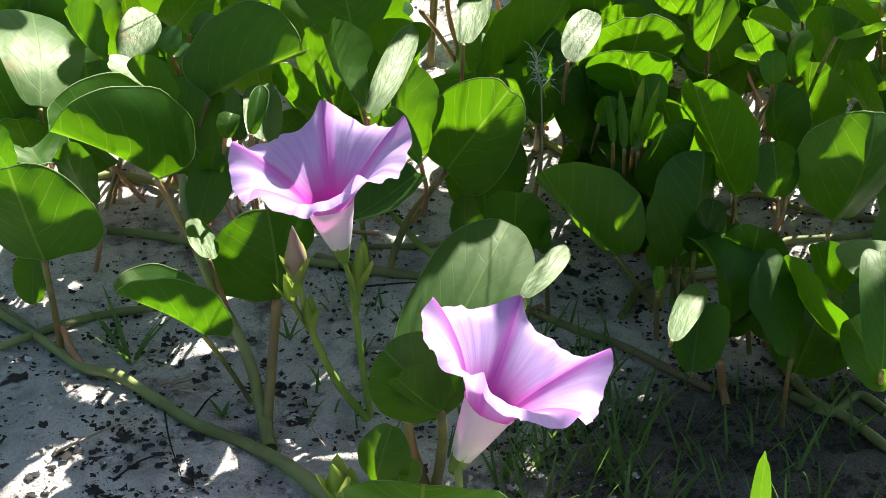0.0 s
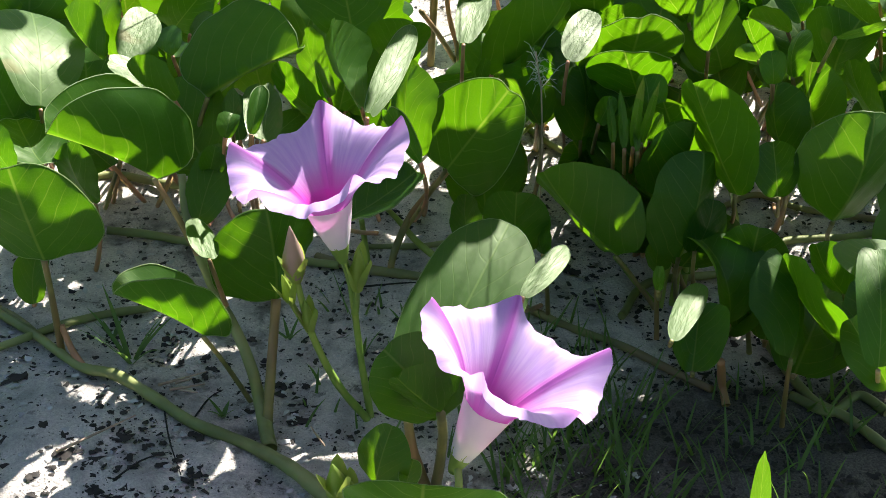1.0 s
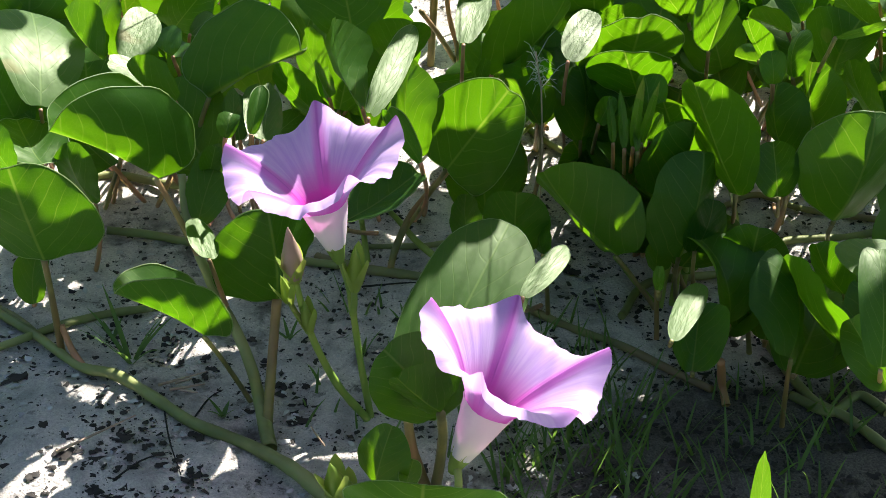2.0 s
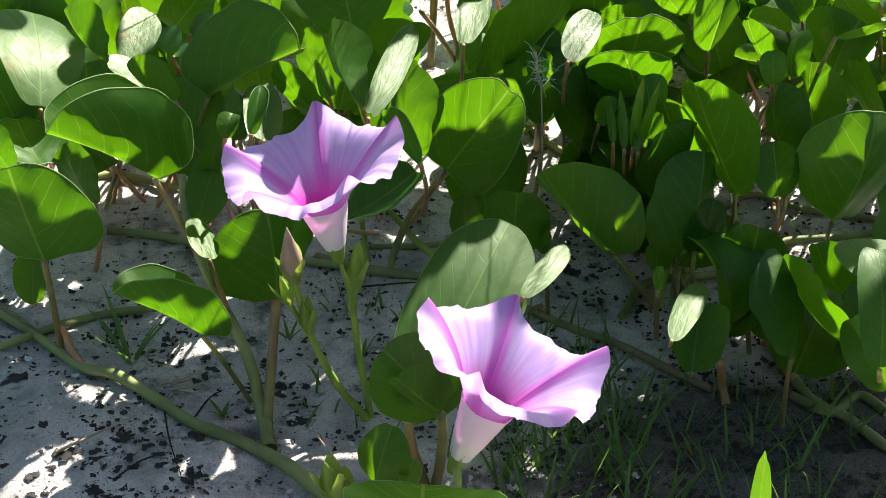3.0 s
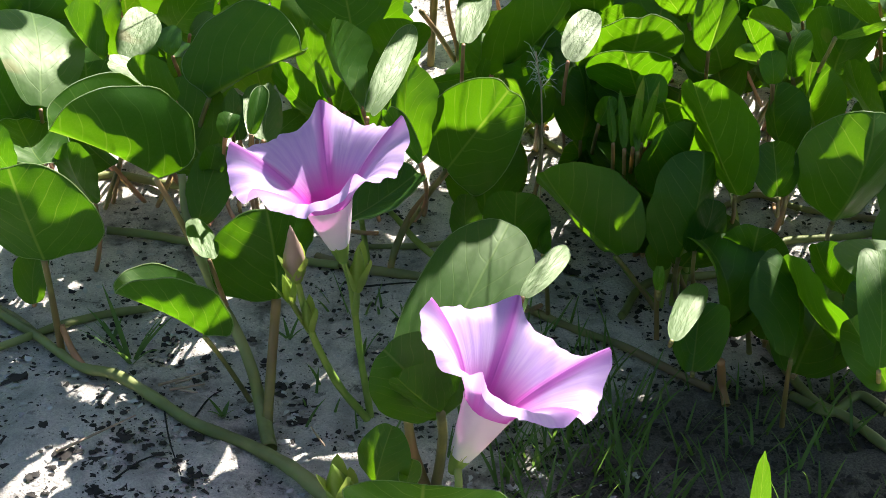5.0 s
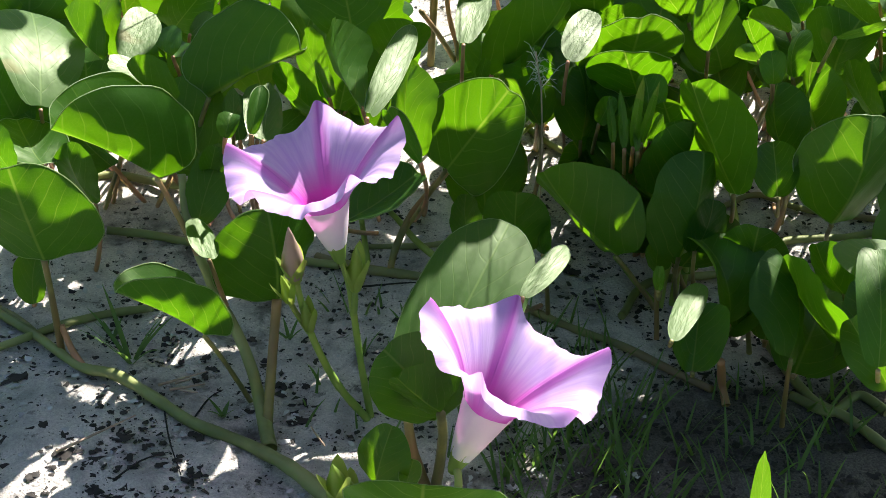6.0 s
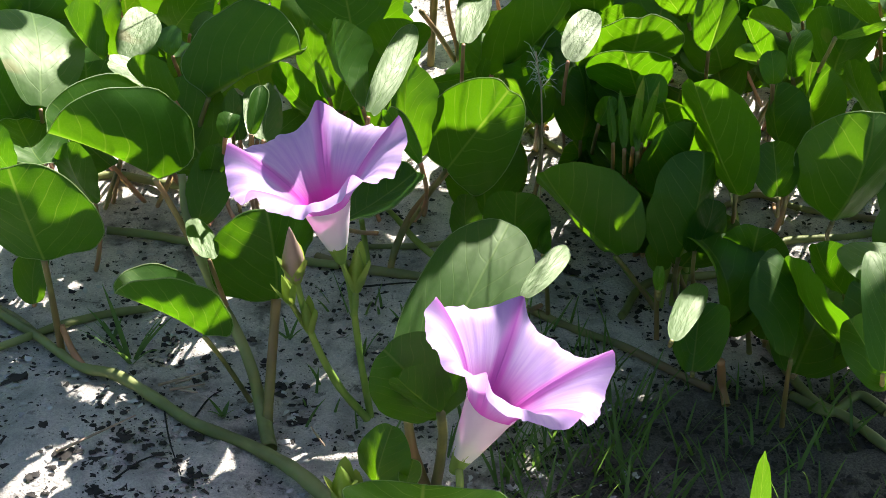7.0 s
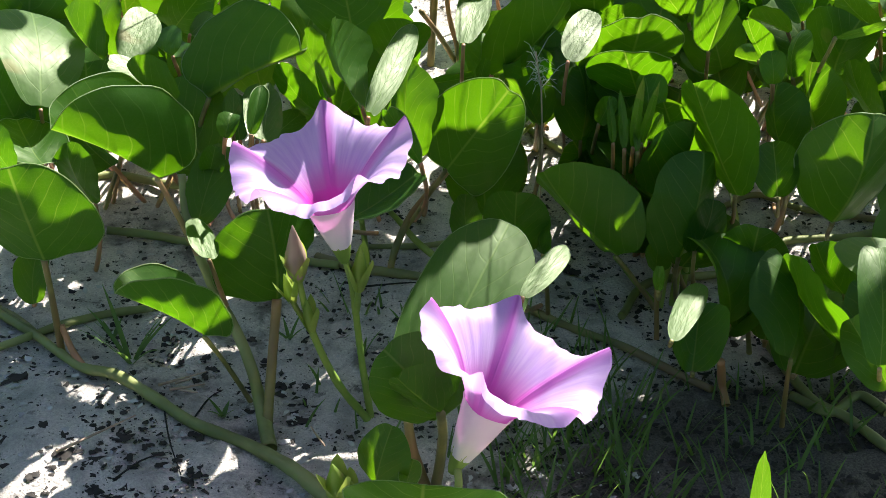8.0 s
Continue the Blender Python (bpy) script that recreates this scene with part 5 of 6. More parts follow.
grass_tuft(-0.1067, 0.5327, 5, 0.012, 4)
grass_tuft(-0.1715, 0.5904, 5, 0.014, 6)
seed_head((0.0507, 0.6493, 0.1180), (0.0468, 0.6460, 0.1420))
litter()
clods()
scrap(-0.1889, 0.5072, 0.0065, 0)
scrap(-0.1732, 0.4897, 0.0058, 1)
scrap(-0.1498, 0.5060, 0.0058, 2)
scrap(-0.1438, 0.4757, 0.0080, 3)
scrap(-0.1600, 0.4871, 0.0043, 4)
scrap(-0.1157, 0.5125, 0.0043, 5)
scrap(-0.1407, 0.4856, 0.0043, 6)
scrap(-0.2112, 0.5460, 0.0072, 7)
scrap(0.1075, 0.4896, 0.0072, 8)
scrap(-0.0698, 0.5328, 0.0058, 9)
scrap(-0.1292, 0.5303, 0.0043, 10)
scrap(-0.1830, 0.4771, 0.0043, 11)
scrap(-0.0089, 0.4963, 0.0043, 12)
scrap(0.0738, 0.6761, 0.0072, 13)
scrap(-0.0954, 0.5518, 0.0043, 14)
twig(((-0.1400, 0.5469, 0.0070), (-0.1295, 0.5544, 0.0057), (-0.1191, 0.5632, 0.0036)), 0.0007, STRAW, "straw", "dry pinkish straw lying on sand", "straw")
twig(((-0.1341, 0.5444, 0.0061), (-0.1260, 0.5475, 0.0055), (-0.1182, 0.5519, 0.0041)), 0.0007, STRAW, "straw", "dry pinkish straw lying on sand", "straw")
twig(((-0.1325, 0.5510, 0.0054), (-0.1285, 0.5525, 0.0057), (-0.1249, 0.5555, 0.0049)), 0.0007, STRAW, "straw", "dry pinkish straw lying on sand", "straw")
twig(((-0.1289, 0.5457, 0.0051), (-0.1244, 0.5441, 0.0054), (-0.1202, 0.5438, 0.0048)), 0.0007, STRAW, "straw", "dry pinkish straw lying on sand", "straw")
twig(((-0.1754, 0.4898, 0.0109), (-0.1601, 0.5024, 0.0116), (-0.1453, 0.5188, 0.0098)), 0.0007, STRAW, "straw", "dry pinkish straw lying on sand", "straw")
twig(((-0.1345, 0.5310, 0.0057), (-0.1271, 0.5043, 0.0060), (-0.1180, 0.4808, 0.0052)), 0.0005, DARK, "twig", "thin dark twig lying on sand", "twig")
twig(((-0.1471, 0.4750, 0.0068), (-0.1370, 0.4883, 0.0072), (-0.1257, 0.4961, 0.0059)), 0.0005, DARK, "twig", "thin dark twig lying on sand", "twig")
twig(((-0.1198, 0.5227, 0.0036), (-0.1145, 0.5415, 0.0030), (-0.1089, 0.5502, 0.0019)), 0.0005, DARK, "twig", "thin dark twig lying on sand", "twig")
twig(((-0.0458, 0.6538, -0.0020), (-0.0267, 0.6545, -0.0003), (-0.0140, 0.6550, 0.0002)), 0.0006, DARK, "twig", "thin dark twig lying on sand", "twig")
twig(((-0.0554, 0.5079, -0.0001), (-0.0592, 0.5085, 0.0061), (-0.0610, 0.5042, 0.0143)), 0.0005, STRAW, "straw", "dry pinkish straw lying on sand", "straw")
fill(v5, 34, 0.09, 0.24, 0.58, 0.72, 0.01, 0.05, 100, ((0.064, 0.767, 0.03), (0.206, 0.685, 0.025), (0.070, 0.641, 0.05), (0.090, 0.576, 0.05), (0.235, 0.674, 0.02), (0.129, 0.497, 0.05)), ((-0.022, 0.022, 0.6, 1.2), (0.06, 0.092, 0.62, 0.8), (0.205, 0.33, 0.59, 0.74), (0.305, 0.36, 0.66, 1.1)))
fill(v5, 60, 0.09, 0.24, 0.68, 0.95, 0.03, 0.105, 150, ((0.064, 0.767, 0.03), (0.206, 0.685, 0.025), (0.070, 0.641, 0.05), (0.090, 0.576, 0.05), (0.235, 0.674, 0.02), (0.129, 0.497, 0.05)), ((-0.022, 0.022, 0.6, 1.2), (0.06, 0.092, 0.62, 0.8), (0.205, 0.33, 0.59, 0.74), (0.305, 0.36, 0.66, 1.1)))
fill(v6, 26, 0.20, 0.40, 0.53, 0.70, 0.01, 0.05, 300, ((0.064, 0.767, 0.03), (0.206, 0.685, 0.025), (0.070, 0.641, 0.05), (0.090, 0.576, 0.05), (0.235, 0.674, 0.02), (0.129, 0.497, 0.05)), ((-0.022, 0.022, 0.6, 1.2), (0.06, 0.092, 0.62, 0.8), (0.205, 0.33, 0.59, 0.74), (0.305, 0.36, 0.66, 1.1)))
fill(v6, 60, 0.22, 0.42, 0.66, 0.95, 0.03, 0.105, 350, ((0.064, 0.767, 0.03), (0.206, 0.685, 0.025), (0.070, 0.641, 0.05), (0.090, 0.576, 0.05), (0.235, 0.674, 0.02), (0.129, 0.497, 0.05)), ((-0.022, 0.022, 0.6, 1.2), (0.06, 0.092, 0.62, 0.8), (0.205, 0.33, 0.59, 0.74), (0.305, 0.36, 0.66, 1.1)))
fill(v5, 9, 0.10, 0.22, 0.56, 0.66, 0.05, 0.075, 180, ((0.064, 0.767, 0.03), (0.206, 0.685, 0.025), (0.070, 0.641, 0.05), (0.090, 0.576, 0.05), (0.235, 0.674, 0.02), (0.129, 0.497, 0.05)), ((-0.022, 0.022, 0.6, 1.2), (0.06, 0.092, 0.62, 0.8), (0.205, 0.33, 0.59, 0.74), (0.305, 0.36, 0.66, 1.1)), True)
fill(v6, 9, 0.22, 0.36, 0.55, 0.64, 0.05, 0.075, 380, ((0.064, 0.767, 0.03), (0.206, 0.685, 0.025), (0.070, 0.641, 0.05), (0.090, 0.576, 0.05), (0.235, 0.674, 0.02), (0.129, 0.497, 0.05)), ((0.245, 0.35, 0.5, 0.74), (0.205, 0.245, 0.58, 0.74)), True)
fill(v7, 6, 0.34, 0.42, 0.50, 0.58, 0.02, 0.06, 517)
fill(v3, 60, -0.40, -0.03, 0.78, 0.97, 0.0, 0.08, 600, (), ((-0.022, 0.022, 0.6, 1.2), (0.06, 0.092, 0.62, 0.8), (0.205, 0.33, 0.59, 0.74), (0.305, 0.36, 0.66, 1.1)))
fill(v3, 26, -0.40, -0.06, 0.64, 0.74, 0.06, 0.085, 700)
fill(v4, 24, -0.04, 0.09, 0.72, 0.90, 0.0, 0.05, 800, ((-0.002, 0.986, 0.05),), ((-0.022, 0.022, 0.6, 1.2), (0.06, 0.092, 0.62, 0.8), (0.205, 0.33, 0.59, 0.74), (0.305, 0.36, 0.66, 1.1)))
# added leaves above the view, placed to throw dappled shade on vines and sand
shade_shrub_a = shrub(-0.010, 0.98, "added shade-casting shrub with round green leaves behind vines")
shade_spray(shade_shrub_a, (-0.0482, 0.7099, 0.2800), 0.052, 3)
shade_spray(shade_shrub_a, (0.1009, 0.8102, 0.2600), 0.052, 4)
shade_spray(shade_shrub_a, (0.0540, 0.7553, 0.2400), 0.052, 6)
shade_spray(shade_shrub_a, (0.0635, 0.8295, 0.2600), 0.052, 7)
shade_spray(shade_shrub_a, (0.0062, 0.9029, 0.3000), 0.052, 8)
shade_spray(shade_shrub_a, (0.1008, 0.9007, 0.2800), 0.052, 9)
shade_spray(shade_shrub_a, (0.0595, 0.7685, 0.3400), 0.052, 10)
shade_spray(shade_shrub_a, (-0.0449, 0.7974, 0.2400), 0.052, 11)
shade_spray(shade_shrub_a, (0.0862, 0.6135, 0.2800), 0.052, 12)
shade_spray(shade_shrub_a, (-0.0091, 0.9126, 0.2400), 0.052, 13)
shade_spray(shade_shrub_a, (-0.0483, 0.9162, 0.3200), 0.052, 14)
shade_spray(shade_shrub_a, (0.0969, 0.8906, 0.2000), 0.052, 15)
shade_spray(shade_shrub_a, (0.0321, 0.8714, 0.2600), 0.052, 16)
shade_spray(shade_shrub_a, (-0.0587, 0.8514, 0.2400), 0.052, 17)
shade_spray(shade_shrub_a, (-0.1769, 0.8691, 0.2000), 0.052, 18)
shade_spray(shade_shrub_a, (-0.0152, 0.7851, 0.3000), 0.052, 19)
shade_spray(shade_shrub_a, (0.0308, 0.8368, 0.3400), 0.042, 21)
shade_spray(shade_shrub_a, (-0.0823, 0.7067, 0.3000), 0.042, 23)
shade_spray(shade_shrub_a, (0.0601, 0.7424, 0.4400), 0.042, 24)
shade_spray(shade_shrub_a, (-0.0940, 0.7139, 0.2400), 0.032, 25)
shade_spray(shade_shrub_a, (0.0161, 0.6453, 0.3000), 0.032, 26)
shade_spray(shade_shrub_a, (-0.0498, 0.9236, 0.2400), 0.032, 27)
shade_spray(shade_shrub_a, (0.1006, 0.7040, 0.2200), 0.032, 28)
shade_spray(shade_shrub_a, (-0.0120, 0.8523, 0.3600), 0.032, 29)
shade_spray(shade_shrub_a, (-0.0029, 0.6788, 0.2400), 0.032, 30)
shade_spray(shade_shrub_a, (-0.0060, 0.9091, 0.4400), 0.024, 31)
shade_spray(shade_shrub_a, (0.0618, 0.7421, 0.3400), 0.024, 32)
shade_spray(shade_shrub_a, (0.0199, 0.6249, 0.2000), 0.024, 35)
shade_spray(shade_shrub_a, (0.0234, 0.8182, 0.4600), 0.024, 37)
shade_spray(shade_shrub_a, (0.0767, 0.7375, 0.3600), 0.024, 38)
shade_spray(shade_shrub_a, (0.0984, 0.5933, 0.2200), 0.024, 39)
shade_spray(shade_shrub_a, (-0.1198, 0.8068, 0.3400), 0.024, 41)
shade_spray(shade_shrub_a, (-0.0301, 0.8677, 0.4000), 0.024, 42)
shade_spray(shade_shrub_a, (-0.0680, 0.9180, 0.2400), 0.024, 43)
shade_spray(shade_shrub_a, (-0.0247, 0.5678, 0.2200), 0.017, 44)
shade_spray(shade_shrub_a, (0.0753, 0.7343, 0.4000), 0.017, 45)
shade_spray(shade_shrub_a, (0.0107, 0.5628, 0.2400), 0.017, 46)
shade_spray(shade_shrub_a, (0.0340, 0.7704, 0.4200), 0.017, 47)
shade_spray(shade_shrub_a, (-0.1368, 0.7220, 0.2200), 0.017, 49)
shade_spray(shade_shrub_a, (-0.1068, 0.6280, 0.2000), 0.017, 50)
shade_spray(shade_shrub_a, (-0.0920, 0.7666, 0.2000), 0.017, 51)
shade_spray(shade_shrub_a, (0.0125, 0.6677, 0.3200), 0.017, 53)
shade_spray(shade_shrub_a, (-0.0324, 0.7041, 0.2700), 0.034, 60)
shade_spray(shade_shrub_a, (-0.0620, 0.8667, 0.3000), 0.030, 61)
shade_spray(shade_shrub_a, (-0.0165, 0.8638, 0.3200), 0.022, 62)
shade_spray(shade_shrub_a, (-0.0613, 0.9651, 0.2400), 0.034, 70)
shade_shrub_b = shrub(0.214, 0.98, "added shade-casting shrub with round green leaves behind vines")
shade_spray(shade_shrub_b, (0.2774, 0.6987, 0.2200), 0.052, 3)
shade_spray(shade_shrub_b, (0.2148, 0.7802, 0.3600), 0.052, 4)
shade_spray(shade_shrub_b, (0.2120, 0.6657, 0.2200), 0.052, 5)
shade_spray(shade_shrub_b, (0.1206, 0.5221, 0.3200), 0.052, 6)
shade_spray(shade_shrub_b, (0.2230, 0.8249, 0.4000), 0.052, 7)
shade_spray(shade_shrub_b, (0.1049, 0.7034, 0.3400), 0.052, 8)
shade_spray(shade_shrub_b, (0.1428, 0.9038, 0.3200), 0.052, 9)
shade_spray(shade_shrub_b, (0.1727, 0.6445, 0.2600), 0.052, 10)
shade_spray(shade_shrub_b, (0.2648, 0.6647, 0.3000), 0.052, 11)
shade_spray(shade_shrub_b, (0.2760, 0.9265, 0.3400), 0.052, 12)
shade_spray(shade_shrub_b, (0.1508, 0.8846, 0.4600), 0.052, 13)
shade_spray(shade_shrub_b, (0.2676, 0.8182, 0.2600), 0.052, 14)
shade_spray(shade_shrub_b, (0.1550, 0.8872, 0.2600), 0.052, 15)
shade_spray(shade_shrub_b, (0.1747, 0.8375, 0.3800), 0.042, 17)
shade_spray(shade_shrub_b, (0.1559, 0.6513, 0.2400), 0.042, 18)
shade_spray(shade_shrub_b, (0.1317, 0.7301, 0.3400), 0.042, 19)
shade_spray(shade_shrub_b, (0.1630, 0.9183, 0.4200), 0.042, 20)
shade_spray(shade_shrub_b, (0.1708, 0.8488, 0.2200), 0.042, 21)
shade_spray(shade_shrub_b, (0.1927, 0.7161, 0.4200), 0.032, 22)
shade_spray(shade_shrub_b, (0.1766, 0.8625, 0.3200), 0.032, 23)
shade_spray(shade_shrub_b, (0.2752, 0.6651, 0.2600), 0.032, 24)
shade_spray(shade_shrub_b, (0.1837, 0.8074, 0.2600), 0.032, 25)
shade_spray(shade_shrub_b, (0.2099, 0.7126, 0.2600), 0.032, 26)
shade_spray(shade_shrub_b, (0.2446, 0.6768, 0.2000), 0.032, 27)
shade_spray(shade_shrub_b, (0.1051, 0.6785, 0.2600), 0.032, 28)
shade_spray(shade_shrub_b, (0.1823, 0.8561, 0.3800), 0.032, 29)
shade_spray(shade_shrub_b, (0.1672, 0.6139, 0.3400), 0.024, 30)
shade_spray(shade_shrub_b, (0.1913, 0.8615, 0.3400), 0.024, 31)
shade_spray(shade_shrub_b, (0.2087, 0.7374, 0.3200), 0.024, 32)
shade_spray(shade_shrub_b, (0.1053, 0.8862, 0.3800), 0.024, 33)
shade_spray(shade_shrub_b, (0.1065, 0.7793, 0.2600), 0.024, 34)
shade_spray(shade_shrub_b, (0.1134, 0.6837, 0.3000), 0.017, 35)
shade_spray(shade_shrub_b, (0.2268, 0.8691, 0.4600), 0.017, 36)
shade_spray(shade_shrub_b, (0.1719, 0.6937, 0.4200), 0.017, 37)
shade_spray(shade_shrub_b, (0.2641, 0.6927, 0.3000), 0.017, 38)
shade_spray(shade_shrub_b, (0.2863, 0.9126, 0.4000), 0.017, 39)
shade_spray(shade_shrub_b, (0.2196, 0.7537, 0.3000), 0.017, 40)
shade_spray(shade_shrub_b, (0.1655, 0.6467, 0.3400), 0.017, 41)
shade_spray(shade_shrub_b, (0.2355, 0.8374, 0.3800), 0.017, 43)
shade_spray(shade_shrub_b, (0.1755, 0.7394, 0.2400), 0.017, 44)
shade_spray(shade_shrub_b, (0.2102, 0.6991, 0.3000), 0.017, 45)
shade_spray(shade_shrub_b, (0.2852, 0.7882, 0.3400), 0.017, 47)
shade_spray(shade_shrub_b, (0.1996, 0.6072, 0.3800), 0.017, 48)
shade_shrub_c = shrub(0.370, 0.98, "added shade-casting shrub with round green leaves behind vines")
shade_spray(shade_shrub_c, (0.3553, 0.8666, 0.3800), 0.052, 3)
shade_spray(shade_shrub_c, (0.3152, 0.9195, 0.3400), 0.052, 4)
shade_spray(shade_shrub_c, (0.4033, 0.8029, 0.3600), 0.052, 5)
shade_spray(shade_shrub_c, (0.4056, 0.7675, 0.4000), 0.052, 6)
shade_spray(shade_shrub_c, (0.3664, 0.6731, 0.4400), 0.052, 7)
shade_spray(shade_shrub_c, (0.3045, 0.7327, 0.2200), 0.052, 8)
shade_spray(shade_shrub_c, (0.3592, 0.9054, 0.3200), 0.052, 9)
shade_spray(shade_shrub_c, (0.2938, 0.7894, 0.3800), 0.042, 10)
shade_spray(shade_shrub_c, (0.3609, 0.7473, 0.3400), 0.042, 11)
shade_spray(shade_shrub_c, (0.3082, 0.7833, 0.4200), 0.042, 12)
shade_spray(shade_shrub_c, (0.3011, 0.8209, 0.3400), 0.032, 13)
shade_spray(shade_shrub_c, (0.3085, 0.6756, 0.3800), 0.032, 14)
shade_spray(shade_shrub_c, (0.3910, 0.8696, 0.4400), 0.032, 15)
shade_spray(shade_shrub_c, (0.3565, 0.7903, 0.4400), 0.017, 17)
far_vines(-0.46, 0.46, 0.95, 1.9, 460, 0.02, 0.11, 31, "vine_leaves", "thick mat of green vine leaves on sand")
vine_mat(5600, 51)

# ---- the breeze ----
def sway(ob, rows):
    """Turns a thing about its root by small angles, in degrees, time by time."""
    m = ob.matrix_basis.copy()
    walk(ob, [(t, m @ pose(0, 0, 0, rx, ry, rz)) for t, rx, ry, rz in rows])


def motions():
    sway(leaf_A, ((0, -0, 0, 0), (0.5, 0.301, -0.452, -0.11), (1, 0.301, -0.807, -0.253), (1.5, -0, 0, 0), (3, 0.301, -0.807, -0.253), (3.5, 0.623, -1.618, -0.504), (4, 0.301, -0.452, -0.11), (4.5, 0, -0.379, -0.152), (6, -0.301, 0.428, 0.101), (6.5, 0.301, -1.162, -0.396), (7, 0.301, -0.452, -0.11), (7.5, -0, 0.355, 0.143), (8, -0.301, 0.428, 0.101)))
    sway(leaf_TOP, ((0, 0, 0, 0), (0.5, -0.053, -0.724, 0.229), (1, -0.107, -1.238, 0.402), (1.5, -0.053, -0.316, 0.121), (3, -0.053, -0.922, 0.282), (3.5, -0.107, -1.843, 0.563), (4, -0.053, -0.724, 0.229), (4.5, 0, -0.197, 0.052), (6, -0.107, -0.435, 0.189), (6.5, -0.217, -2.088, 0.704), (7, -0.053, -0.513, 0.173), (7.5, 0.053, 0.527, -0.177), (8, -0.053, -0.316, 0.121)))
    sway(leaf_M1, ((0, -0, 0, 0), (0.5, -0.103, -0.073, -0.077), (1, -0.214, -0.146, -0.154), (1.5, -0.103, 0, -0), (3, -0.214, -0.073, -0.077), (3.5, -0.317, -0.224, -0.237), (4, -0.103, -0.073, -0.077), (4.5, -0.103, -0.073, -0.077), (6, -0.103, 0, -0), (6.5, -0.42, -0.224, -0.237), (7, -0.103, -0.073, -0.077), (7.5, -0, 0.151, 0.159), (8, -0, 0.078, 0.082)))
    sway(leaf_M3, ((0, -0, 0, 0), (0.5, -0, 0, 0), (1, 0.101, -0.068, -0.077), (1.5, -0, 0, 0), (3, -0, 0, 0), (3.5, 0.101, -0.068, -0.077), (4, 0.101, -0.068, -0.077), (4.5, -0, 0, 0), (6, -0, 0, 0), (6.5, 0.29, -0.196, -0.222), (7, -0, 0.069, 0.069), (7.5, -0, 0.069, 0.069), (8, -0.095, -0.005, 0.003)))
    sway(leaf_M7, ((0, -0, 0, 0), (0.5, -0, 0, 0), (1, 0, -0.113, -0.065), (1.5, -0, 0, 0), (3, -0, 0, 0), (3.5, 0, -0.113, -0.065), (4, 0, -0.234, -0.135), (4.5, -0.113, -0.129, -0.056), (6, 0, -0.113, -0.065), (6.5, 0, -0.695, -0.399), (7, -0.113, -0.016, 0.009), (7.5, -0, 0, 0), (8, -0.113, -0.016, 0.009)))
    sway(leaf_G1, ((0, -0, 0, 0), (0.5, -0.149, -0.116, -0.105), (1, -0.149, -0.208, -0.214), (1.5, -0, 0, 0), (3, -0.149, -0.208, -0.214), (3.5, -0.289, -0.316, -0.312), (4, -0.149, -0.208, -0.214), (4.5, 0, -0.098, -0.116), (6, -0, 0, 0), (6.5, -0.289, -0.316, -0.312), (7, -0.149, -0.208, -0.214), (7.5, -0.149, -0.116, -0.105), (8, -0, 0, 0)))
    sway(leaf_R13, ((0, -0, 0, 0), (0.5, -0, 0, 0), (1, 0, -0.062, -0.067), (1.5, -0, 0, 0), (3, -0.089, 0.026, -0.015), (3.5, 0.362, -0.233, -0.078), (4, -0.184, 0.053, -0.031), (4.5, -0.184, 0.053, -0.031), (6, 0.547, -0.41, -0.182), (6.5, 0.184, -0.372, -0.313), (7, 0, -0.128, -0.139), (7.5, 0.089, -0.154, -0.124), (8, 0.273, -0.207, -0.093)))
    sway(leaf_Q17, ((0, -0, 0, 0), (0.5, 0.094, -0.093, -0.055), (1, -0.194, -0.194, -0.329), (1.5, -0.194, -0.001, -0.108), (3, -0.194, -0.068, -0.185), (3.5, -0.1, -0.098, -0.168), (4, 0.188, 0.066, 0.179), (4.5, 0, -0.063, -0.072), (6, -0.194, -0.194, -0.329), (6.5, -0.288, -0.164, -0.346), (7, 0.288, 0.034, 0.198), (7.5, 0, -0.193, -0.221), (8, -0.388, -0.006, -0.221)))
    sway(leaf_Q17w, ((0, -0, 0, 0), (0.5, 0.082, -0.078, -0.049), (1, -0.169, -0.145, -0.299), (1.5, -0.169, 0.008, -0.099), (3, -0.169, -0.046, -0.168), (3.5, -0.087, -0.073, -0.152), (4, 0.163, 0.044, 0.163), (4.5, 0, -0.05, -0.065), (6, -0.169, -0.145, -0.299), (6.5, -0.25, -0.118, -0.315), (7, 0.25, 0.014, 0.18), (7.5, 0, -0.153, -0.201), (8, -0.337, 0.012, -0.202)))
    sway(leaf_Q16, ((0, -0, 0, 0), (0.5, 0, -0.051, -0.086), (1, -0.307, -0.092, -0.302), (1.5, -0.107, 0.076, 0.08), (3, -0.207, -0.008, -0.111), (3.5, -0.107, 0.022, -0.013), (4, 0.1, 0.033, 0.104), (4.5, -0.107, 0.022, -0.013), (6, -0.107, -0.029, -0.099), (6.5, -0.207, 0.042, -0.025), (7, 0.2, 0.063, 0.202), (7.5, -0.107, -0.029, -0.099), (8, -0.307, 0.012, -0.123)))
    sway(leaf_R12, ((0, -0, 0, 0), (0.5, -0, 0, 0), (1, -0, 0, 0), (1.5, -0, 0.075, 0.069), (3, -0, 0.075, 0.069), (3.5, 0, -0.071, -0.065), (4, -0, 0, 0), (4.5, 0.092, 0.063, 0.076), (6, -0.098, -0.204, -0.207), (6.5, 0, -0.141, -0.13), (7, -0, 0.075, 0.069), (7.5, 0, -0.071, -0.065), (8, 0.092, -0.012, 0.007)))
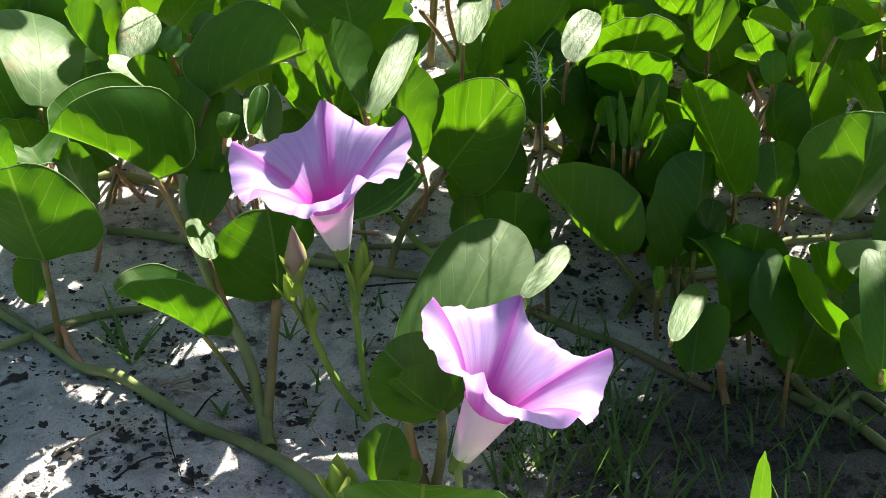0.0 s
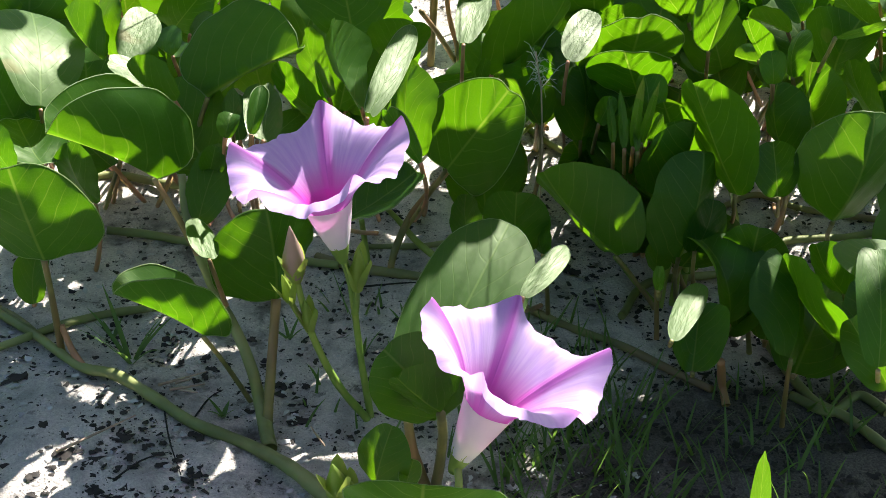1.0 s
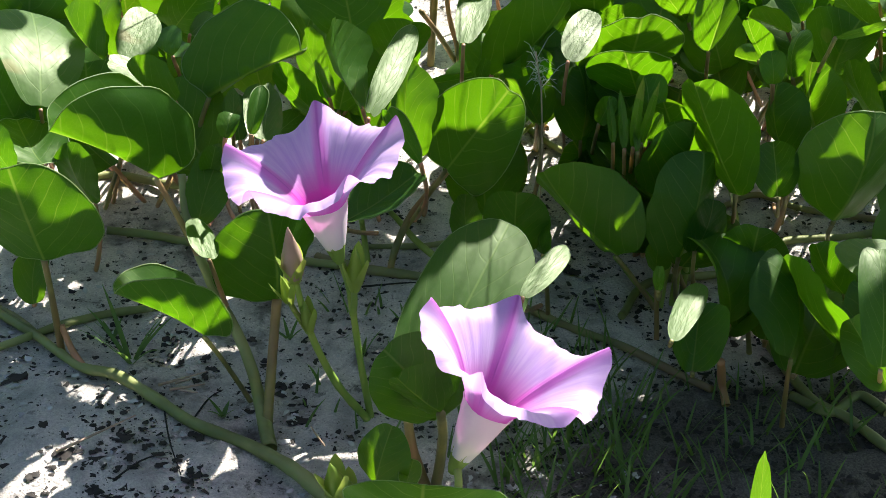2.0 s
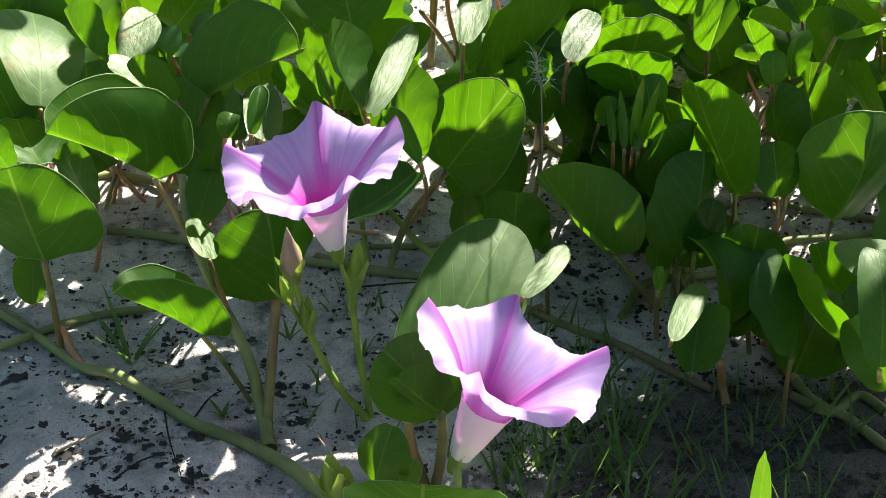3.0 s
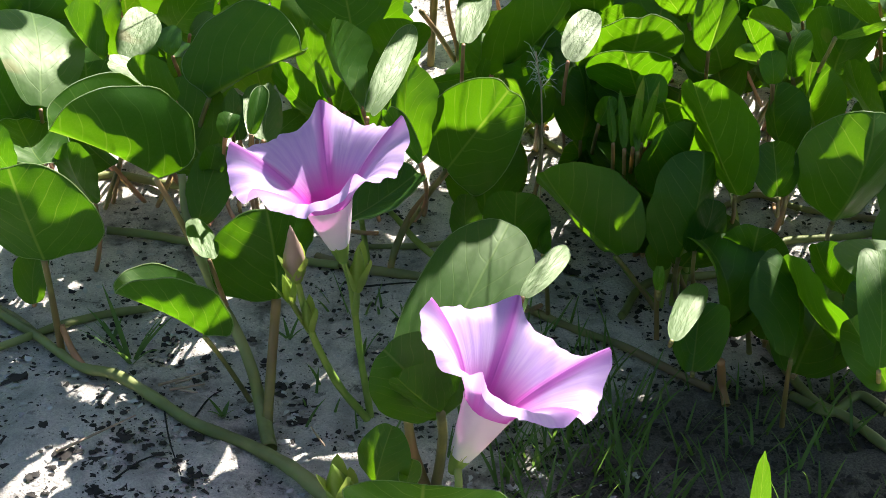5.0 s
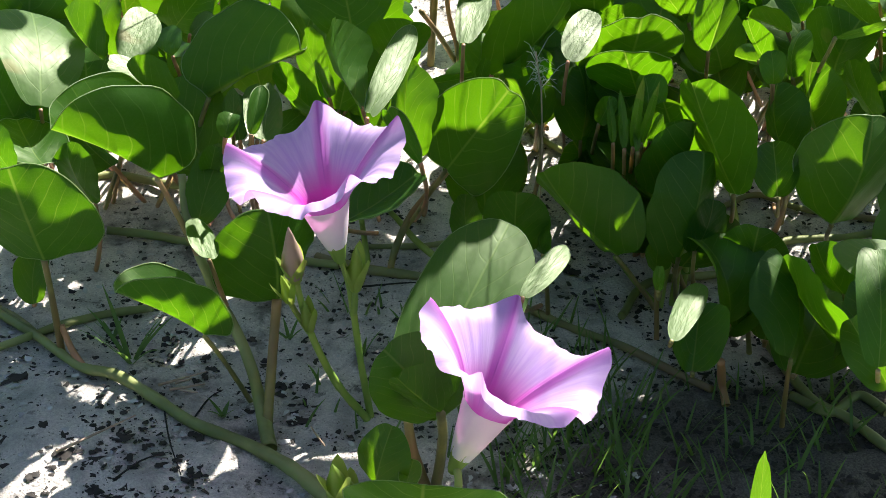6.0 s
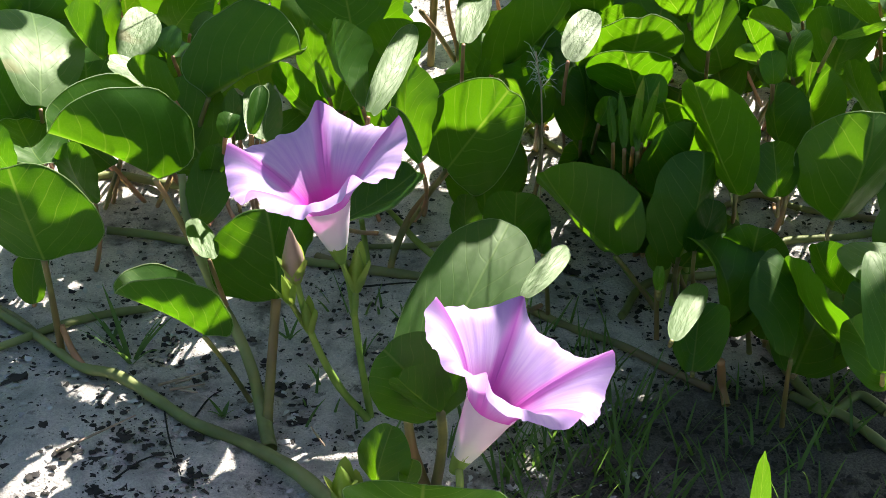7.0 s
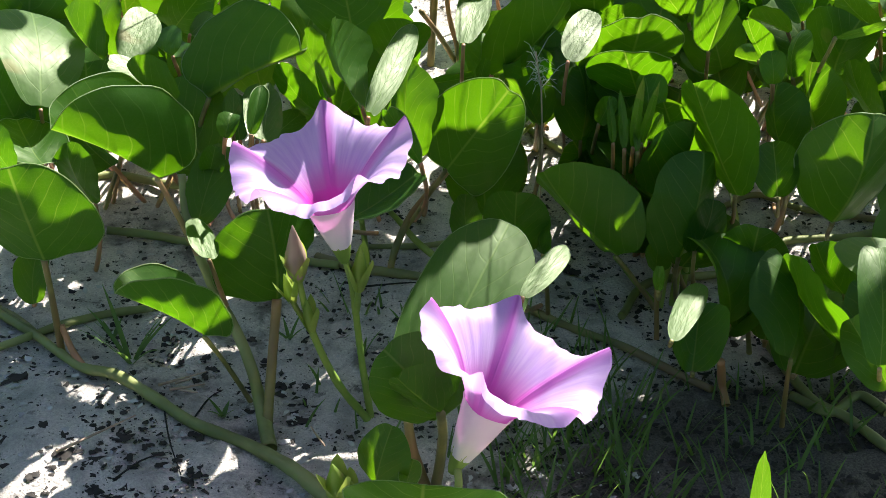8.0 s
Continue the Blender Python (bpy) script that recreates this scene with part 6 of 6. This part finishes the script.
    sway(leaf_D, ((0, -0, 0, 0), (0.5, -0, 0, 0), (1, 0, -0.375, -0.097), (1.5, -0, 0, 0), (3, 0, -0.375, -0.097), (3.5, 0, -0.375, -0.097), (4, 0, -0.375, -0.097), (4.5, -0, 0, 0), (6, -0.254, 0.035, -0.02), (6.5, 0, -0.375, -0.097), (7, -0, 0, 0), (7.5, -0, 0, 0), (8, -0, 0, 0)))
    sway(leaf_G2, ((0, 0, 0, 0), (0.5, 0, -0.292, 0.036), (1, 0, -0.292, 0.036), (1.5, 0, 0, 0), (3, 0, -0.292, 0.036), (3.5, 0, -0.583, 0.071), (4, 0, -0.292, 0.036), (4.5, 0, -0.292, 0.036), (6, 0, 0, 0), (6.5, 0, -0.583, 0.071), (7, 0, -0.292, 0.036), (7.5, 0, 0, 0), (8, 0, 0, 0)))
    sway(leaf_M8, ((0, -0, 0, 0), (0.5, -0, 0, 0), (1, -0, 0, 0), (1.5, -0, 0, 0), (3, -0, 0, 0), (3.5, -0, 0, 0), (4, 0, -0.064, -0.065), (4.5, -0, 0, 0), (6, -0, 0, 0), (6.5, 0, -0.261, -0.263), (7, -0, 0, 0), (7.5, -0, 0, 0), (8, -0, 0, 0)))
    sway(flower_1, ((0, -0, 0, 0), (0.5, -0.067, -0.101, -0.024), (1, 0, -0.303, -0.062), (1.5, 0, -1.008, -0.207), (3, 0.138, -1.017, -0.201), (3.5, 0.067, -0.914, -0.184), (4, 0, -0.204, -0.042), (4.5, -0.067, -0.101, -0.024), (6, 0, -0.81, -0.166), (6.5, 0.067, -0.209, -0.039), (7, 0.067, -0.611, -0.122), (7.5, -0, 0, 0), (8, -0, 0.099, 0.02)))
    sway(flower_2, ((0, 0, 0, 0), (0.5, 0, 0, 0), (1, -0.072, -0.2, 0.033), (1.5, -0.072, -0.2, 0.033), (3, 0, -0.978, 0.09), (3.5, 0, 0.648, -0.059), (4, 0.067, 0.517, -0.061), (4.5, 0, 0, 0), (6, 0, -0.489, 0.045), (6.5, 0.067, 0.028, -0.016), (7, 0, 0.648, -0.059), (7.5, 0, -0.17, 0.016), (8, -0.072, -0.359, 0.047)))
    sway(bud_stalk, ((0, -0, 0, 0), (0.5, 0, -0.17, -0.026), (1, 0, -0.523, -0.081), (1.5, 0.108, -0.727, -0.087), (3, 0.216, -1.114, -0.122), (3.5, 0.108, -0.898, -0.114), (4, 0, -0.523, -0.081), (4.5, -0.223, -0.27, -0.094), (6, 0.216, -0.762, -0.068), (6.5, 0.108, -0.375, -0.033), (7, 0.216, -0.591, -0.041), (7.5, -0, 0, 0), (8, -0.115, 0.037, -0.021)))
    sway(sprout, ((0, 0, 0, 0), (1.5, 0, 0, 0), (3, -1.7, -4.2, -1.0), (3.5, 1.7, 4.2, 1.0), (4, 1.5, 3.9, 0.9), (4.5, 0, 0, 0), (6, 0.3, 0.2, 0), (6.5, 0, 0, 0), (7, 1.6, 4.3, 1.0), (7.5, 0, 0, 0), (8, 0, 0, 0)))


# ---- all that sways ----
motions()
